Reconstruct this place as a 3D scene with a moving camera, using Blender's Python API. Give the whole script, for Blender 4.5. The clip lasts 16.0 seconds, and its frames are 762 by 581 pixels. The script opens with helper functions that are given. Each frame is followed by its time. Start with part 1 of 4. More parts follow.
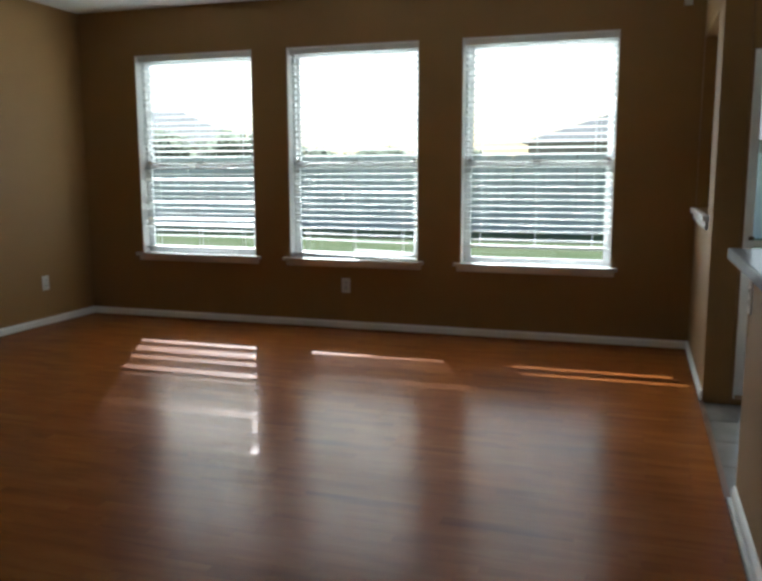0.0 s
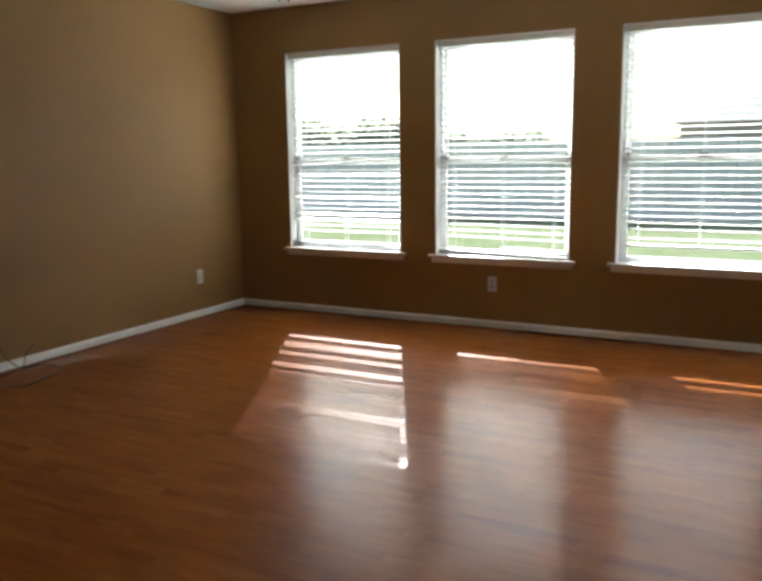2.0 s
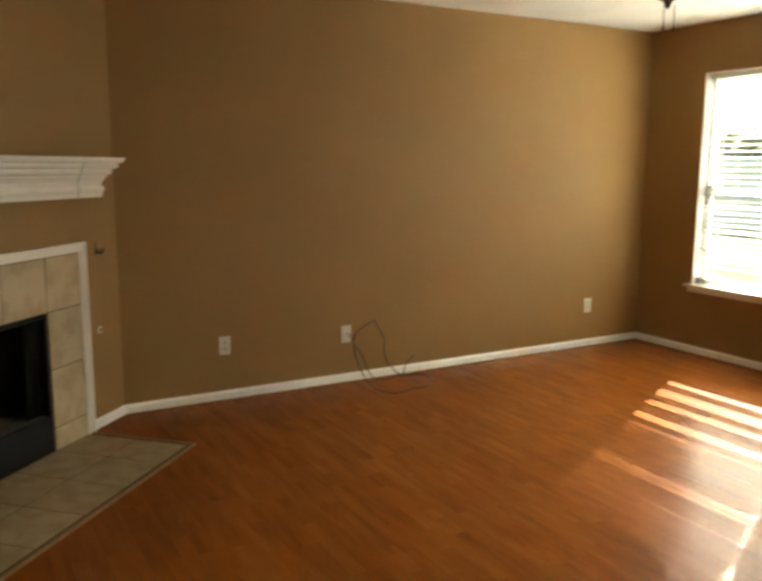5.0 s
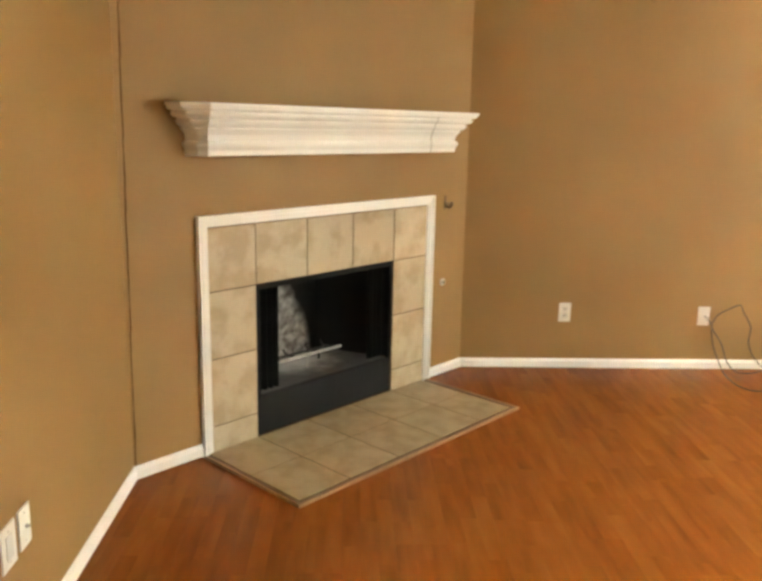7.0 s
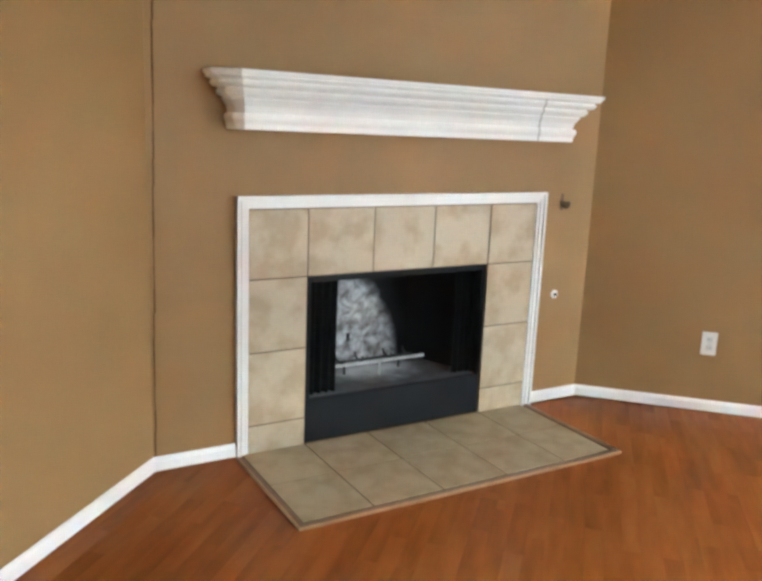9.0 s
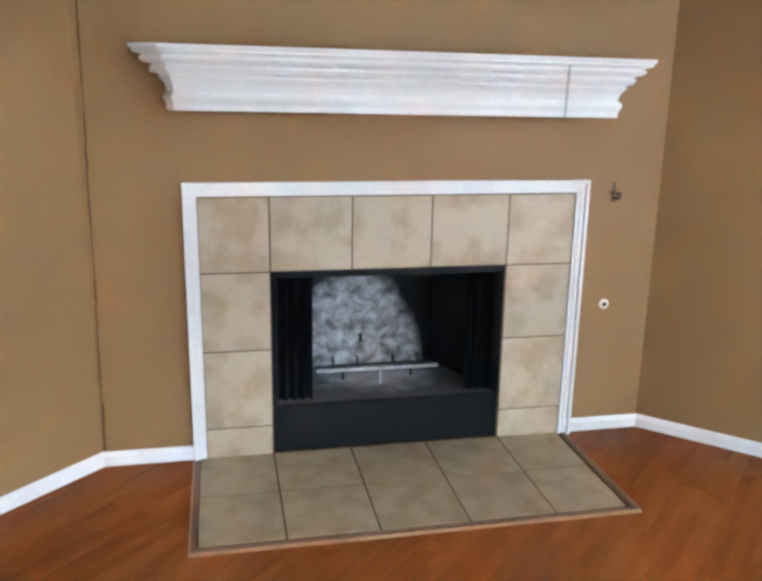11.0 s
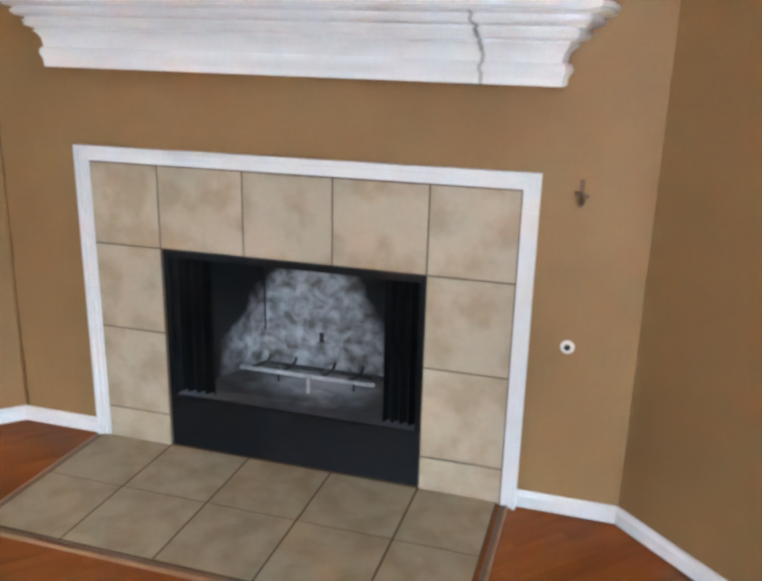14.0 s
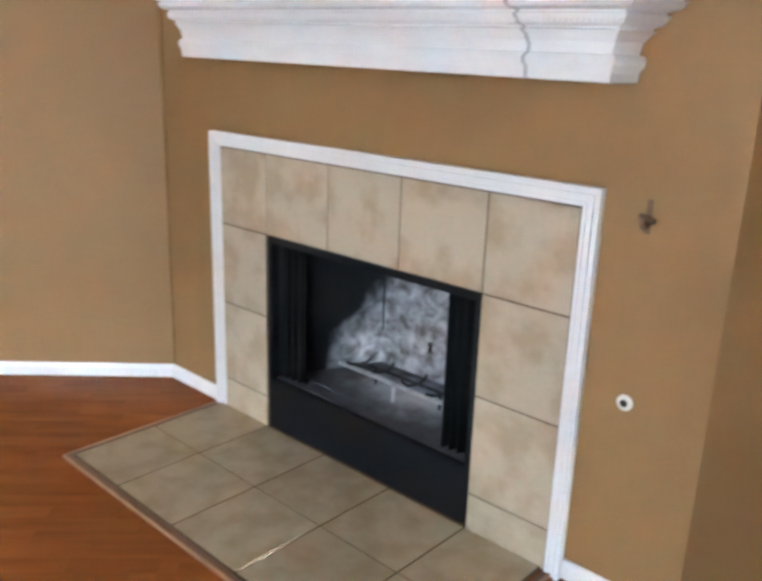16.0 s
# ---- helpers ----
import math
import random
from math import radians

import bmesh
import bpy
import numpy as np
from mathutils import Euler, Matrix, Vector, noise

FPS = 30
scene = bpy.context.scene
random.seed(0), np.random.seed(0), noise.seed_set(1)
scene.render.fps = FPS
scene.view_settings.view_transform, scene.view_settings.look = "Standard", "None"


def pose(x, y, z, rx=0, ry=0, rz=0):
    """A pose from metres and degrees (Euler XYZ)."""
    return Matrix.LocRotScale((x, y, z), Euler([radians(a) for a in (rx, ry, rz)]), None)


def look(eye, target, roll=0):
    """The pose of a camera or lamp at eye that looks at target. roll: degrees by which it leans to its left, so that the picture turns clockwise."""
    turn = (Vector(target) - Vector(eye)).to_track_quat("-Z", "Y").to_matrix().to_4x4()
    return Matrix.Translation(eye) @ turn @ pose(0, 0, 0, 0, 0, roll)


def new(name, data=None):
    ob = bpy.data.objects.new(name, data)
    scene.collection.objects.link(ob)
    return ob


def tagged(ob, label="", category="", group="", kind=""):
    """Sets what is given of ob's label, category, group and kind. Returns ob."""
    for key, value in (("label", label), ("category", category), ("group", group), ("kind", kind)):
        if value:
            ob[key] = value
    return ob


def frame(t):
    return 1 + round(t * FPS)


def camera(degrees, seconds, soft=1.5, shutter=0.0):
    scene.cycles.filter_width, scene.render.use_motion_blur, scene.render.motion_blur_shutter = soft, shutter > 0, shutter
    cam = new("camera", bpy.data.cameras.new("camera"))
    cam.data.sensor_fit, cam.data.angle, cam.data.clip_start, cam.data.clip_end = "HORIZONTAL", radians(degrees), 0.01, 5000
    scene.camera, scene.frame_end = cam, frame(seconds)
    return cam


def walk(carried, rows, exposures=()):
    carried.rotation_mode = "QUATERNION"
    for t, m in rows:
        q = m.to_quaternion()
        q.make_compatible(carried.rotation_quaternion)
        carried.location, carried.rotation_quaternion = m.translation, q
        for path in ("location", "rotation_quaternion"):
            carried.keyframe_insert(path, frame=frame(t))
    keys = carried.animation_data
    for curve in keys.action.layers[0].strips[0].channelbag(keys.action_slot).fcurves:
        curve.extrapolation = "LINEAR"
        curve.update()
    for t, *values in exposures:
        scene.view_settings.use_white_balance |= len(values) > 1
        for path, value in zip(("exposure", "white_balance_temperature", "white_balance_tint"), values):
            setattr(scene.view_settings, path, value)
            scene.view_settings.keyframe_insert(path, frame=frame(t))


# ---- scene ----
cam = camera(51.8, 16.0, soft=3.3, shutter=0.4)
PATH = [
    (0, (3.812, -0.690, 1.245), (3.202, 1.192, 0.947), -0.13),
    (0.5, (3.758, -0.698, 1.272), (3.104, 1.164, 0.953), -0.19),
    (1, (3.715, -0.696, 1.296), (3.001, 1.140, 0.956), -0.27),
    (1.5, (3.697, -0.650, 1.320), (2.890, 1.146, 0.968), -0.59),
    (2, (3.690, -0.590, 1.351), (2.766, 1.150, 1.011), -0.80),
    (2.5, (3.643, -0.530, 1.368), (2.612, 1.158, 1.073), -0.60),
    (3, (3.555, -0.456, 1.383), (2.414, 1.168, 1.128), -0.15),
    (3.2, (3.530, -0.420, 1.392), (2.342, 1.175, 1.145), -0.01),
    (5.3, (3.977, -0.089, 1.546), (2.193, 0.748, 1.202), 0.48),
    (5.5, (3.960, -0.066, 1.551), (2.138, 0.680, 1.198), 0.69),
    (6, (3.925, -0.040, 1.545), (2.032, 0.484, 1.171), 1.13),
    (6.5, (3.878, 0.033, 1.529), (1.938, 0.304, 1.124), 0.94),
    (7, (3.852, 0.124, 1.509), (1.901, 0.193, 1.077), 1.10),
    (7.5, (3.807, 0.239, 1.491), (1.861, 0.161, 1.038), 1.54),
    (8, (3.682, 0.391, 1.468), (1.747, 0.177, 1.012), 2.37),
    (8.5, (3.512, 0.573, 1.434), (1.596, 0.216, 0.987), 2.54),
    (9, (3.335, 0.786, 1.394), (1.445, 0.287, 0.970), 2.32),
    (11.5, (2.271, 1.761, 1.442), (0.747, 0.581, 0.909), 0.67),
    (12, (2.045, 1.922, 1.422), (0.618, 0.630, 0.878), 0.54),
    (12.5, (1.793, 2.062, 1.406), (0.477, 0.662, 0.850), 0.61),
    (13, (1.517, 2.181, 1.397), (0.326, 0.680, 0.823), 0.93),
    (13.5, (1.222, 2.270, 1.393), (0.167, 0.673, 0.811), 1.14),
    (14, (0.915, 2.318, 1.395), (-0.001, 0.635, 0.823), 1.35),
    (14.5, (0.625, 2.347, 1.395), (-0.165, 0.590, 0.855), 1.65),
    (15, (0.357, 2.360, 1.389), (-0.266, 0.528, 0.884), 2.42),
    (15.5, (0.167, 2.354, 1.382), (-0.222, 0.461, 0.867), 2.61),
    (16, (0.050, 2.386, 1.375), (-0.038, 0.473, 0.795), 1.91),
]

EXPOSURES = [(0, 1.42, 5450, 4), (1.0, 1.40, 5580, 5), (1.5, 1.70, 5720, 6), (2.0, 2.08, 5850, 8), (2.5, 2.34, 6050, 8), (3.2, 1.88, 6150, 9), (5.3, 3.40, 7450, 3), (6, 4.10, 7400, 3), (7, 4.56, 6950, 4), (8, 4.64, 5950, 4), (9, 4.60, 5150, 4), (11.5, 4.56, 4790, 8), (14, 4.46, 4840, 9), (16, 4.52, 4840, 9)]
walk(cam, [(t, look(eye, target, roll)) for t, eye, target, roll in PATH], EXPOSURES)

# ---- world and sun ----
SUN_ELEVATION = radians(33.0)
SUN_TRAVEL = Vector((0.450 * math.cos(SUN_ELEVATION), -0.893 * math.cos(SUN_ELEVATION), -math.sin(SUN_ELEVATION)))
world = bpy.data.worlds.new("world")
scene.world = world
world.use_nodes = True
wn = world.node_tree.nodes
sky = wn.new("ShaderNodeTexSky")
sky.sky_type, sky.sun_disc = "NISHITA", False
sky.sun_elevation, sky.sun_rotation = SUN_ELEVATION, math.atan2(-0.450, 0.893)
sky.dust_density = 3.0
world.node_tree.links.new(sky.outputs[0], wn["Background"].inputs[0])
wn["Background"].inputs[1].default_value = 0.055
sun = new("sun", bpy.data.lights.new("sun", "SUN"))
sun.data.energy, sun.data.angle, sun.data.color = 5.0, radians(0.5), (1.0, 0.96, 0.90)
sun.matrix_world = look((0, 30, 30), Vector((0, 30, 30)) + SUN_TRAVEL)

# ---- materials ----


def material(name, color, rough=0.5, metal=0.0, second=None, scale=8.0, stretch=(1, 1, 1), bump=0.0, bump_scale=150.0,
             fine=0.06, coord="Object", coat=0.0, rand=0.0, contrast=(0.35, 0.65), rough_vary=0.0):
    """Two colours mixed by large noise, a fine grain over them, and a fine bump."""
    m = bpy.data.materials.new(name)
    m.use_nodes = True
    n, l = m.node_tree.nodes, m.node_tree.links
    b = n["Principled BSDF"]
    b.inputs["Roughness"].default_value, b.inputs["Metallic"].default_value = rough, metal
    b.inputs["Coat Weight"].default_value = coat
    b.inputs["Coat Roughness"].default_value = 0.1
    tc, mp = n.new("ShaderNodeTexCoord"), n.new("ShaderNodeMapping")
    l.new(tc.outputs[coord], mp.inputs[0])
    mp.inputs["Scale"].default_value = stretch
    if rand:
        info, sc = n.new("ShaderNodeObjectInfo"), n.new("ShaderNodeVectorMath")
        sc.operation = "SCALE"
        sc.inputs[0].default_value = (37.0, 53.0, 71.0)
        l.new(info.outputs["Random"], sc.inputs["Scale"])
        l.new(sc.outputs[0], mp.inputs["Location"])
    big = n.new("ShaderNodeTexNoise")
    big.inputs["Scale"].default_value, big.inputs["Detail"].default_value = scale, 5
    l.new(mp.outputs[0], big.inputs["Vector"])
    ramp = n.new("ShaderNodeMapRange")
    ramp.inputs["From Min"].default_value, ramp.inputs["From Max"].default_value = contrast
    l.new(big.outputs["Fac"], ramp.inputs["Value"])
    mix = n.new("ShaderNodeMix")
    mix.data_type = "RGBA"
    mix.inputs["A"].default_value = (*color, 1)
    mix.inputs["B"].default_value = (*(second or [c * 0.88 for c in color]), 1)
    l.new(ramp.outputs[0], mix.inputs["Factor"])
    small = n.new("ShaderNodeTexNoise")
    small.inputs["Scale"].default_value, small.inputs["Detail"].default_value = bump_scale, 3
    l.new(mp.outputs[0], small.inputs["Vector"])
    grain = n.new("ShaderNodeMapRange")
    grain.inputs["To Min"].default_value, grain.inputs["To Max"].default_value = 1 - fine, 1 + fine
    l.new(small.outputs["Fac"], grain.inputs["Value"])
    last = grain.outputs[0]
    if rand:
        vary, mul = n.new("ShaderNodeMapRange"), n.new("ShaderNodeMath")
        vary.inputs["To Min"].default_value, vary.inputs["To Max"].default_value = 1 - rand, 1 + rand
        mul.operation = "MULTIPLY"
        l.new(info.outputs["Random"], vary.inputs["Value"])
        l.new(vary.outputs[0], mul.inputs[0])
        l.new(last, mul.inputs[1])
        last = mul.outputs[0]
    tint = n.new("ShaderNodeVectorMath")
    tint.operation = "SCALE"
    l.new(mix.outputs["Result"], tint.inputs[0])
    l.new(last, tint.inputs["Scale"])
    l.new(tint.outputs[0], b.inputs["Base Color"])
    if rough_vary:
        rv = n.new("ShaderNodeMapRange")
        rv.inputs["To Min"].default_value, rv.inputs["To Max"].default_value = rough - rough_vary, rough + rough_vary
        l.new(big.outputs["Fac"], rv.inputs["Value"])
        l.new(rv.outputs[0], b.inputs["Roughness"])
    if bump:
        bp = n.new("ShaderNodeBump")
        bp.inputs["Strength"].default_value, bp.inputs["Distance"].default_value = bump, 0.004
        l.new(small.outputs["Fac"], bp.inputs["Height"])
        l.new(bp.outputs[0], b.inputs["Normal"])
    return m


def laminate():
    """Reddish-orange three-strip laminate: each strip its own tone, streaked along its length."""
    m = bpy.data.materials.new("orange_laminate")
    m.use_nodes = True
    n, l = m.node_tree.nodes, m.node_tree.links
    b = n["Principled BSDF"]
    b.inputs["Roughness"].default_value = 0.26
    b.inputs["Specular IOR Level"].default_value = 0.08
    b.inputs["Coat Weight"].default_value, b.inputs["Coat Roughness"].default_value = 0.14, 0.31
    tc, info = n.new("ShaderNodeTexCoord"), n.new("ShaderNodeObjectInfo")
    sep = n.new("ShaderNodeSeparateXYZ")
    l.new(tc.outputs["Object"], sep.inputs[0])

    def math_node(op, a, bb=None):
        q = n.new("ShaderNodeMath")
        q.operation = op
        for i, v in enumerate((a, bb)):
            if v is None:
                continue
            if isinstance(v, (int, float)):
                q.inputs[i].default_value = v
            else:
                l.new(v, q.inputs[i])
        return q.outputs[0]
    row = math_node("FLOOR", math_node("DIVIDE", sep.outputs["Y"], 0.0645))
    shift = math_node("MULTIPLY", math_node("ADD", row, math_node("MULTIPLY", info.outputs["Random"], 31.0)), 0.377)
    col = math_node("FLOOR", math_node("ADD", math_node("DIVIDE", sep.outputs["X"], 0.47), shift))
    cell = n.new("ShaderNodeCombineXYZ")
    l.new(row, cell.inputs[0])
    l.new(col, cell.inputs[1])
    l.new(math_node("MULTIPLY", info.outputs["Random"], 97.0), cell.inputs[2])
    white = n.new("ShaderNodeTexWhiteNoise")
    l.new(cell.outputs[0], white.inputs["Vector"])
    mp = n.new("ShaderNodeMapping")
    mp.inputs["Scale"].default_value = (1.5, 8, 1)
    l.new(tc.outputs["Object"], mp.inputs[0])
    off = n.new("ShaderNodeVectorMath")
    off.operation = "ADD"
    l.new(mp.outputs[0], off.inputs[0])
    l.new(white.outputs["Color"], off.inputs[1])
    sc = n.new("ShaderNodeVectorMath")
    sc.operation = "SCALE"
    sc.inputs["Scale"].default_value = 1.0
    l.new(off.outputs[0], sc.inputs[0])
    grain = n.new("ShaderNodeTexNoise")
    grain.noise_dimensions = "4D"
    grain.inputs["Scale"].default_value, grain.inputs["Detail"].default_value = 2.2, 6
    l.new(sc.outputs[0], grain.inputs["Vector"])
    l.new(math_node("MULTIPLY", white.outputs["Value"], 50.0), grain.inputs["W"])
    tone = math_node("ADD", math_node("MULTIPLY", white.outputs["Value"], 0.17), math_node("MULTIPLY", grain.outputs["Fac"], 0.90))
    ramp = n.new("ShaderNodeValToRGB")
    e = ramp.color_ramp.elements
    e[0].position, e[0].color = 0.28, (0.196, 0.052, 0.0095, 1)
    e[1].position, e[1].color = 0.86, (0.345, 0.124, 0.023, 1)
    mid = ramp.color_ramp.elements.new(0.55)
    mid.color = (0.275, 0.084, 0.0145, 1)
    l.new(tone, ramp.inputs[0])
    l.new(ramp.outputs[0], b.inputs["Base Color"])
    smear = n.new("ShaderNodeTexNoise")
    smear.inputs["Scale"].default_value, smear.inputs["Detail"].default_value = 1.3, 4
    geo = n.new("ShaderNodeNewGeometry")
    l.new(geo.outputs["Position"], smear.inputs["Vector"])
    rr = n.new("ShaderNodeMapRange")
    rr.inputs["From Min"].default_value, rr.inputs["From Max"].default_value = 0.3, 0.7
    rr.inputs["To Min"].default_value, rr.inputs["To Max"].default_value = 0.19, 0.225
    l.new(smear.outputs["Fac"], rr.inputs["Value"])
    l.new(rr.outputs[0], b.inputs["Roughness"])
    return m


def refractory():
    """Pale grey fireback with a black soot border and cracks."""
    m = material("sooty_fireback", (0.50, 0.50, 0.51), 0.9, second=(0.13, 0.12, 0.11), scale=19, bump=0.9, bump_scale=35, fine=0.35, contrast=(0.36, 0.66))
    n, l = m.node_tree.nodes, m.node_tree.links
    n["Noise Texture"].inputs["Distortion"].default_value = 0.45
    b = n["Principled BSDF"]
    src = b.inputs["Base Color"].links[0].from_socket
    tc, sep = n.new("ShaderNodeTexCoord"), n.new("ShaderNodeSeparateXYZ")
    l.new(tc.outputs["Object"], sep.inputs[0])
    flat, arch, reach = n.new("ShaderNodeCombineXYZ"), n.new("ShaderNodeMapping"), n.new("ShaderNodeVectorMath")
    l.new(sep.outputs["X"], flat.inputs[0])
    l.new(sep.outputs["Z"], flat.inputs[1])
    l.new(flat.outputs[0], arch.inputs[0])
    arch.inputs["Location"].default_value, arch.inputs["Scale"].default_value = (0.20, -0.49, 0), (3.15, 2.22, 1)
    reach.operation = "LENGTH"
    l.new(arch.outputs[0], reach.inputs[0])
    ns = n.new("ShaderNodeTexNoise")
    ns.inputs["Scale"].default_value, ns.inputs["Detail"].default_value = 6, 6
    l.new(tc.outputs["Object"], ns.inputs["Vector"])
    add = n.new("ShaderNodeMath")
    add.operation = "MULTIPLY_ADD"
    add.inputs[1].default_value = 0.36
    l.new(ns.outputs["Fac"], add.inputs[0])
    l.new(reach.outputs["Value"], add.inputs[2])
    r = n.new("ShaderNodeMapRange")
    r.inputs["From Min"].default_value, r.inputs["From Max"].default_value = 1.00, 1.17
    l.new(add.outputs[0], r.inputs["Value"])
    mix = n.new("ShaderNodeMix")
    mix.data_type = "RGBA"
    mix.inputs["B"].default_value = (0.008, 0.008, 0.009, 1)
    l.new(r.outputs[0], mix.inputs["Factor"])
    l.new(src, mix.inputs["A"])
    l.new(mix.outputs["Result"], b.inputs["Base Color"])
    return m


def ash_floor():
    """Dusty firebrick, paler with ash towards the middle of the floor."""
    m = material("dusty_firebrick_floor", (0.10, 0.10, 0.103), 0.9, second=(0.06, 0.06, 0.062), scale=8, bump=0.5, bump_scale=60, fine=0.25)
    n, l = m.node_tree.nodes, m.node_tree.links
    b = n["Principled BSDF"]
    src = b.inputs["Base Color"].links[0].from_socket
    tc, mp, ln = n.new("ShaderNodeTexCoord"), n.new("ShaderNodeMapping"), n.new("ShaderNodeVectorMath")
    l.new(tc.outputs["Object"], mp.inputs[0])
    mp.inputs["Location"].default_value = (-0.05, -1.45, 0)
    mp.inputs["Scale"].default_value = (3.2, 5.5, 0)
    ln.operation = "LENGTH"
    l.new(mp.outputs[0], ln.inputs[0])
    ns, add, r = n.new("ShaderNodeTexNoise"), n.new("ShaderNodeMath"), n.new("ShaderNodeMapRange")
    ns.inputs["Scale"].default_value, ns.inputs["Detail"].default_value = 13, 6
    l.new(tc.outputs["Object"], ns.inputs["Vector"])
    add.operation = "ADD"
    l.new(ln.outputs["Value"], add.inputs[0])
    l.new(ns.outputs["Fac"], add.inputs[1])
    r.inputs["From Min"].default_value, r.inputs["From Max"].default_value = 0.55, 1.6
    r.interpolation_type = "SMOOTHSTEP"
    l.new(add.outputs[0], r.inputs["Value"])
    mix = n.new("ShaderNodeMix")
    mix.data_type = "RGBA"
    mix.inputs["A"].default_value = (0.55, 0.55, 0.56, 1)
    l.new(r.outputs[0], mix.inputs["Factor"])
    l.new(src, mix.inputs["B"])
    l.new(mix.outputs["Result"], b.inputs["Base Color"])
    return m


def glass():
    m = bpy.data.materials.new("window_glass")
    m.use_nodes = True
    b = m.node_tree.nodes["Principled BSDF"]
    b.inputs["Base Color"].default_value = (0.97, 0.99, 0.98, 1)
    b.inputs["Roughness"].default_value, b.inputs["IOR"].default_value, b.inputs["Transmission Weight"].default_value = 0.0, 1.45, 1.0
    return m


PAINT = material("tan_wall_paint", (0.309, 0.179, 0.060), 0.62, second=(0.290, 0.167, 0.054), scale=1.2, bump=0.22, bump_scale=90, fine=0.03)
CEIL = material("white_ceiling_paint", (0.78, 0.77, 0.72), 0.9, scale=2, bump=0.4, bump_scale=70, fine=0.04)
WHITE = material("white_gloss_paint", (0.87, 0.87, 0.86), 0.42, second=(0.84, 0.84, 0.825), scale=5, bump=0.05, bump_scale=60, fine=0.02)
VINYL = material("white_vinyl", (0.80, 0.81, 0.80), 0.4, second=(0.74, 0.75, 0.74), scale=6, fine=0.02)
SLAT = material("white_blind_slat", (0.82, 0.83, 0.80), 0.45, second=(0.76, 0.77, 0.73), scale=4, fine=0.02)
WOOD = laminate()
UNDER = material("dark_underlay", (0.05, 0.02, 0.01), 0.8)
TRIMWOOD = material("brown_edge_trim", (0.19, 0.10, 0.05), 0.4, second=(0.17, 0.08, 0.035), scale=12, stretch=(1, 8, 1), fine=0.1)
TILE = material("beige_mottled_tile", (0.53, 0.445, 0.305), 0.42, second=(0.43, 0.335, 0.205), scale=8, bump=0.10, bump_scale=45, fine=0.05, rand=0.05, contrast=(0.44, 0.62), rough_vary=0.08)
HOOKMETAL = material("aged_brass", (0.15, 0.075, 0.028), 0.45, metal=0.0, second=(0.17, 0.10, 0.05), scale=30)
# TILE in a darker copy: the hearth's weaker light is put into its colour
HEARTHTILE = material("beige_tile_shaded_copy", (0.42, 0.335, 0.205), 0.5, second=(0.34, 0.26, 0.148), scale=10, bump=0.12, bump_scale=45, fine=0.08, rand=0.05, contrast=(0.42, 0.64), rough_vary=0.08)
GROUT = material("brown_grout", (0.15, 0.105, 0.06), 0.9, bump=0.3, fine=0.15)
HEARTHGROUT = material("dark_brown_hearth_grout", (0.13, 0.088, 0.050), 0.95, bump=0.3, fine=0.2)
HEARTHGROUT.node_tree.nodes["Principled BSDF"].inputs["Specular IOR Level"].default_value = 0.1
LIPWOOD = material("pale_wood_lip", (0.42, 0.23, 0.11), 0.45, second=(0.30, 0.17, 0.08), scale=12, fine=0.1)
KTILE = material("grey_floor_tile", (0.30, 0.28, 0.25), 0.25, second=(0.24, 0.22, 0.19), scale=6, fine=0.05, rand=0.04)
BLACK = material("black_painted_metal", (0.0055, 0.0058, 0.0075), 0.7, second=(0.008, 0.0083, 0.010), scale=5, bump=0.1, fine=0.1)
BLACK.node_tree.nodes["Principled BSDF"].inputs["Specular IOR Level"].default_value = 0.25
MESH = material("black_mesh_curtain", (0.004, 0.004, 0.0045), 0.85, bump=0.5, bump_scale=400, fine=0.3)
MESH.node_tree.nodes["Principled BSDF"].inputs["Specular IOR Level"].default_value = 0.15
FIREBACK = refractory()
ASHFLOOR = ash_floor()
SOOT = material("sooty_firebrick", (0.008, 0.008, 0.009), 0.9, second=(0.022, 0.022, 0.023), scale=4, bump=0.5, bump_scale=60, fine=0.3)
STEEL = material("worn_grey_steel", (0.60, 0.60, 0.60), 0.5, metal=0.2, second=(0.40, 0.39, 0.38), scale=20, fine=0.15)
GRATEIRON = material("ash_dusted_black_iron", (0.03, 0.03, 0.031), 0.85, second=(0.09, 0.09, 0.09), scale=25, fine=0.2)
BRONZE = material("dark_bronze", (0.06, 0.035, 0.018), 0.4, metal=0.6, second=(0.10, 0.06, 0.03), scale=30)
BLADE = material("pale_grey_fan_blade", (0.55, 0.55, 0.56), 0.5, second=(0.48, 0.48, 0.49), scale=3, stretch=(1, 6, 1))
PLASTIC = material("white_plastic", (0.78, 0.77, 0.73), 0.35, scale=10, fine=0.02)
SLOT = material("grey_plastic", (0.66, 0.66, 0.64), 0.5, fine=0.03)
DARK = material("dark_hole", (0.02, 0.018, 0.015), 0.8)
CABLE = material("black_coax_rubber", (0.022, 0.02, 0.018), 0.5, fine=0.05)
CAULK = material("dark_dirty_crack", (0.16, 0.078, 0.022), 0.9, fine=0.2)
OLDCAULK = material("grey_old_caulk", (0.56, 0.56, 0.54), 0.8, fine=0.15, scale=30)
# pale blue of the reflected window light, held in the base colour
LAMINATE_TOP = material("window_lit_laminate", (0.56, 0.62, 0.70), 0.18, second=(0.48, 0.54, 0.62), scale=30, fine=0.08)
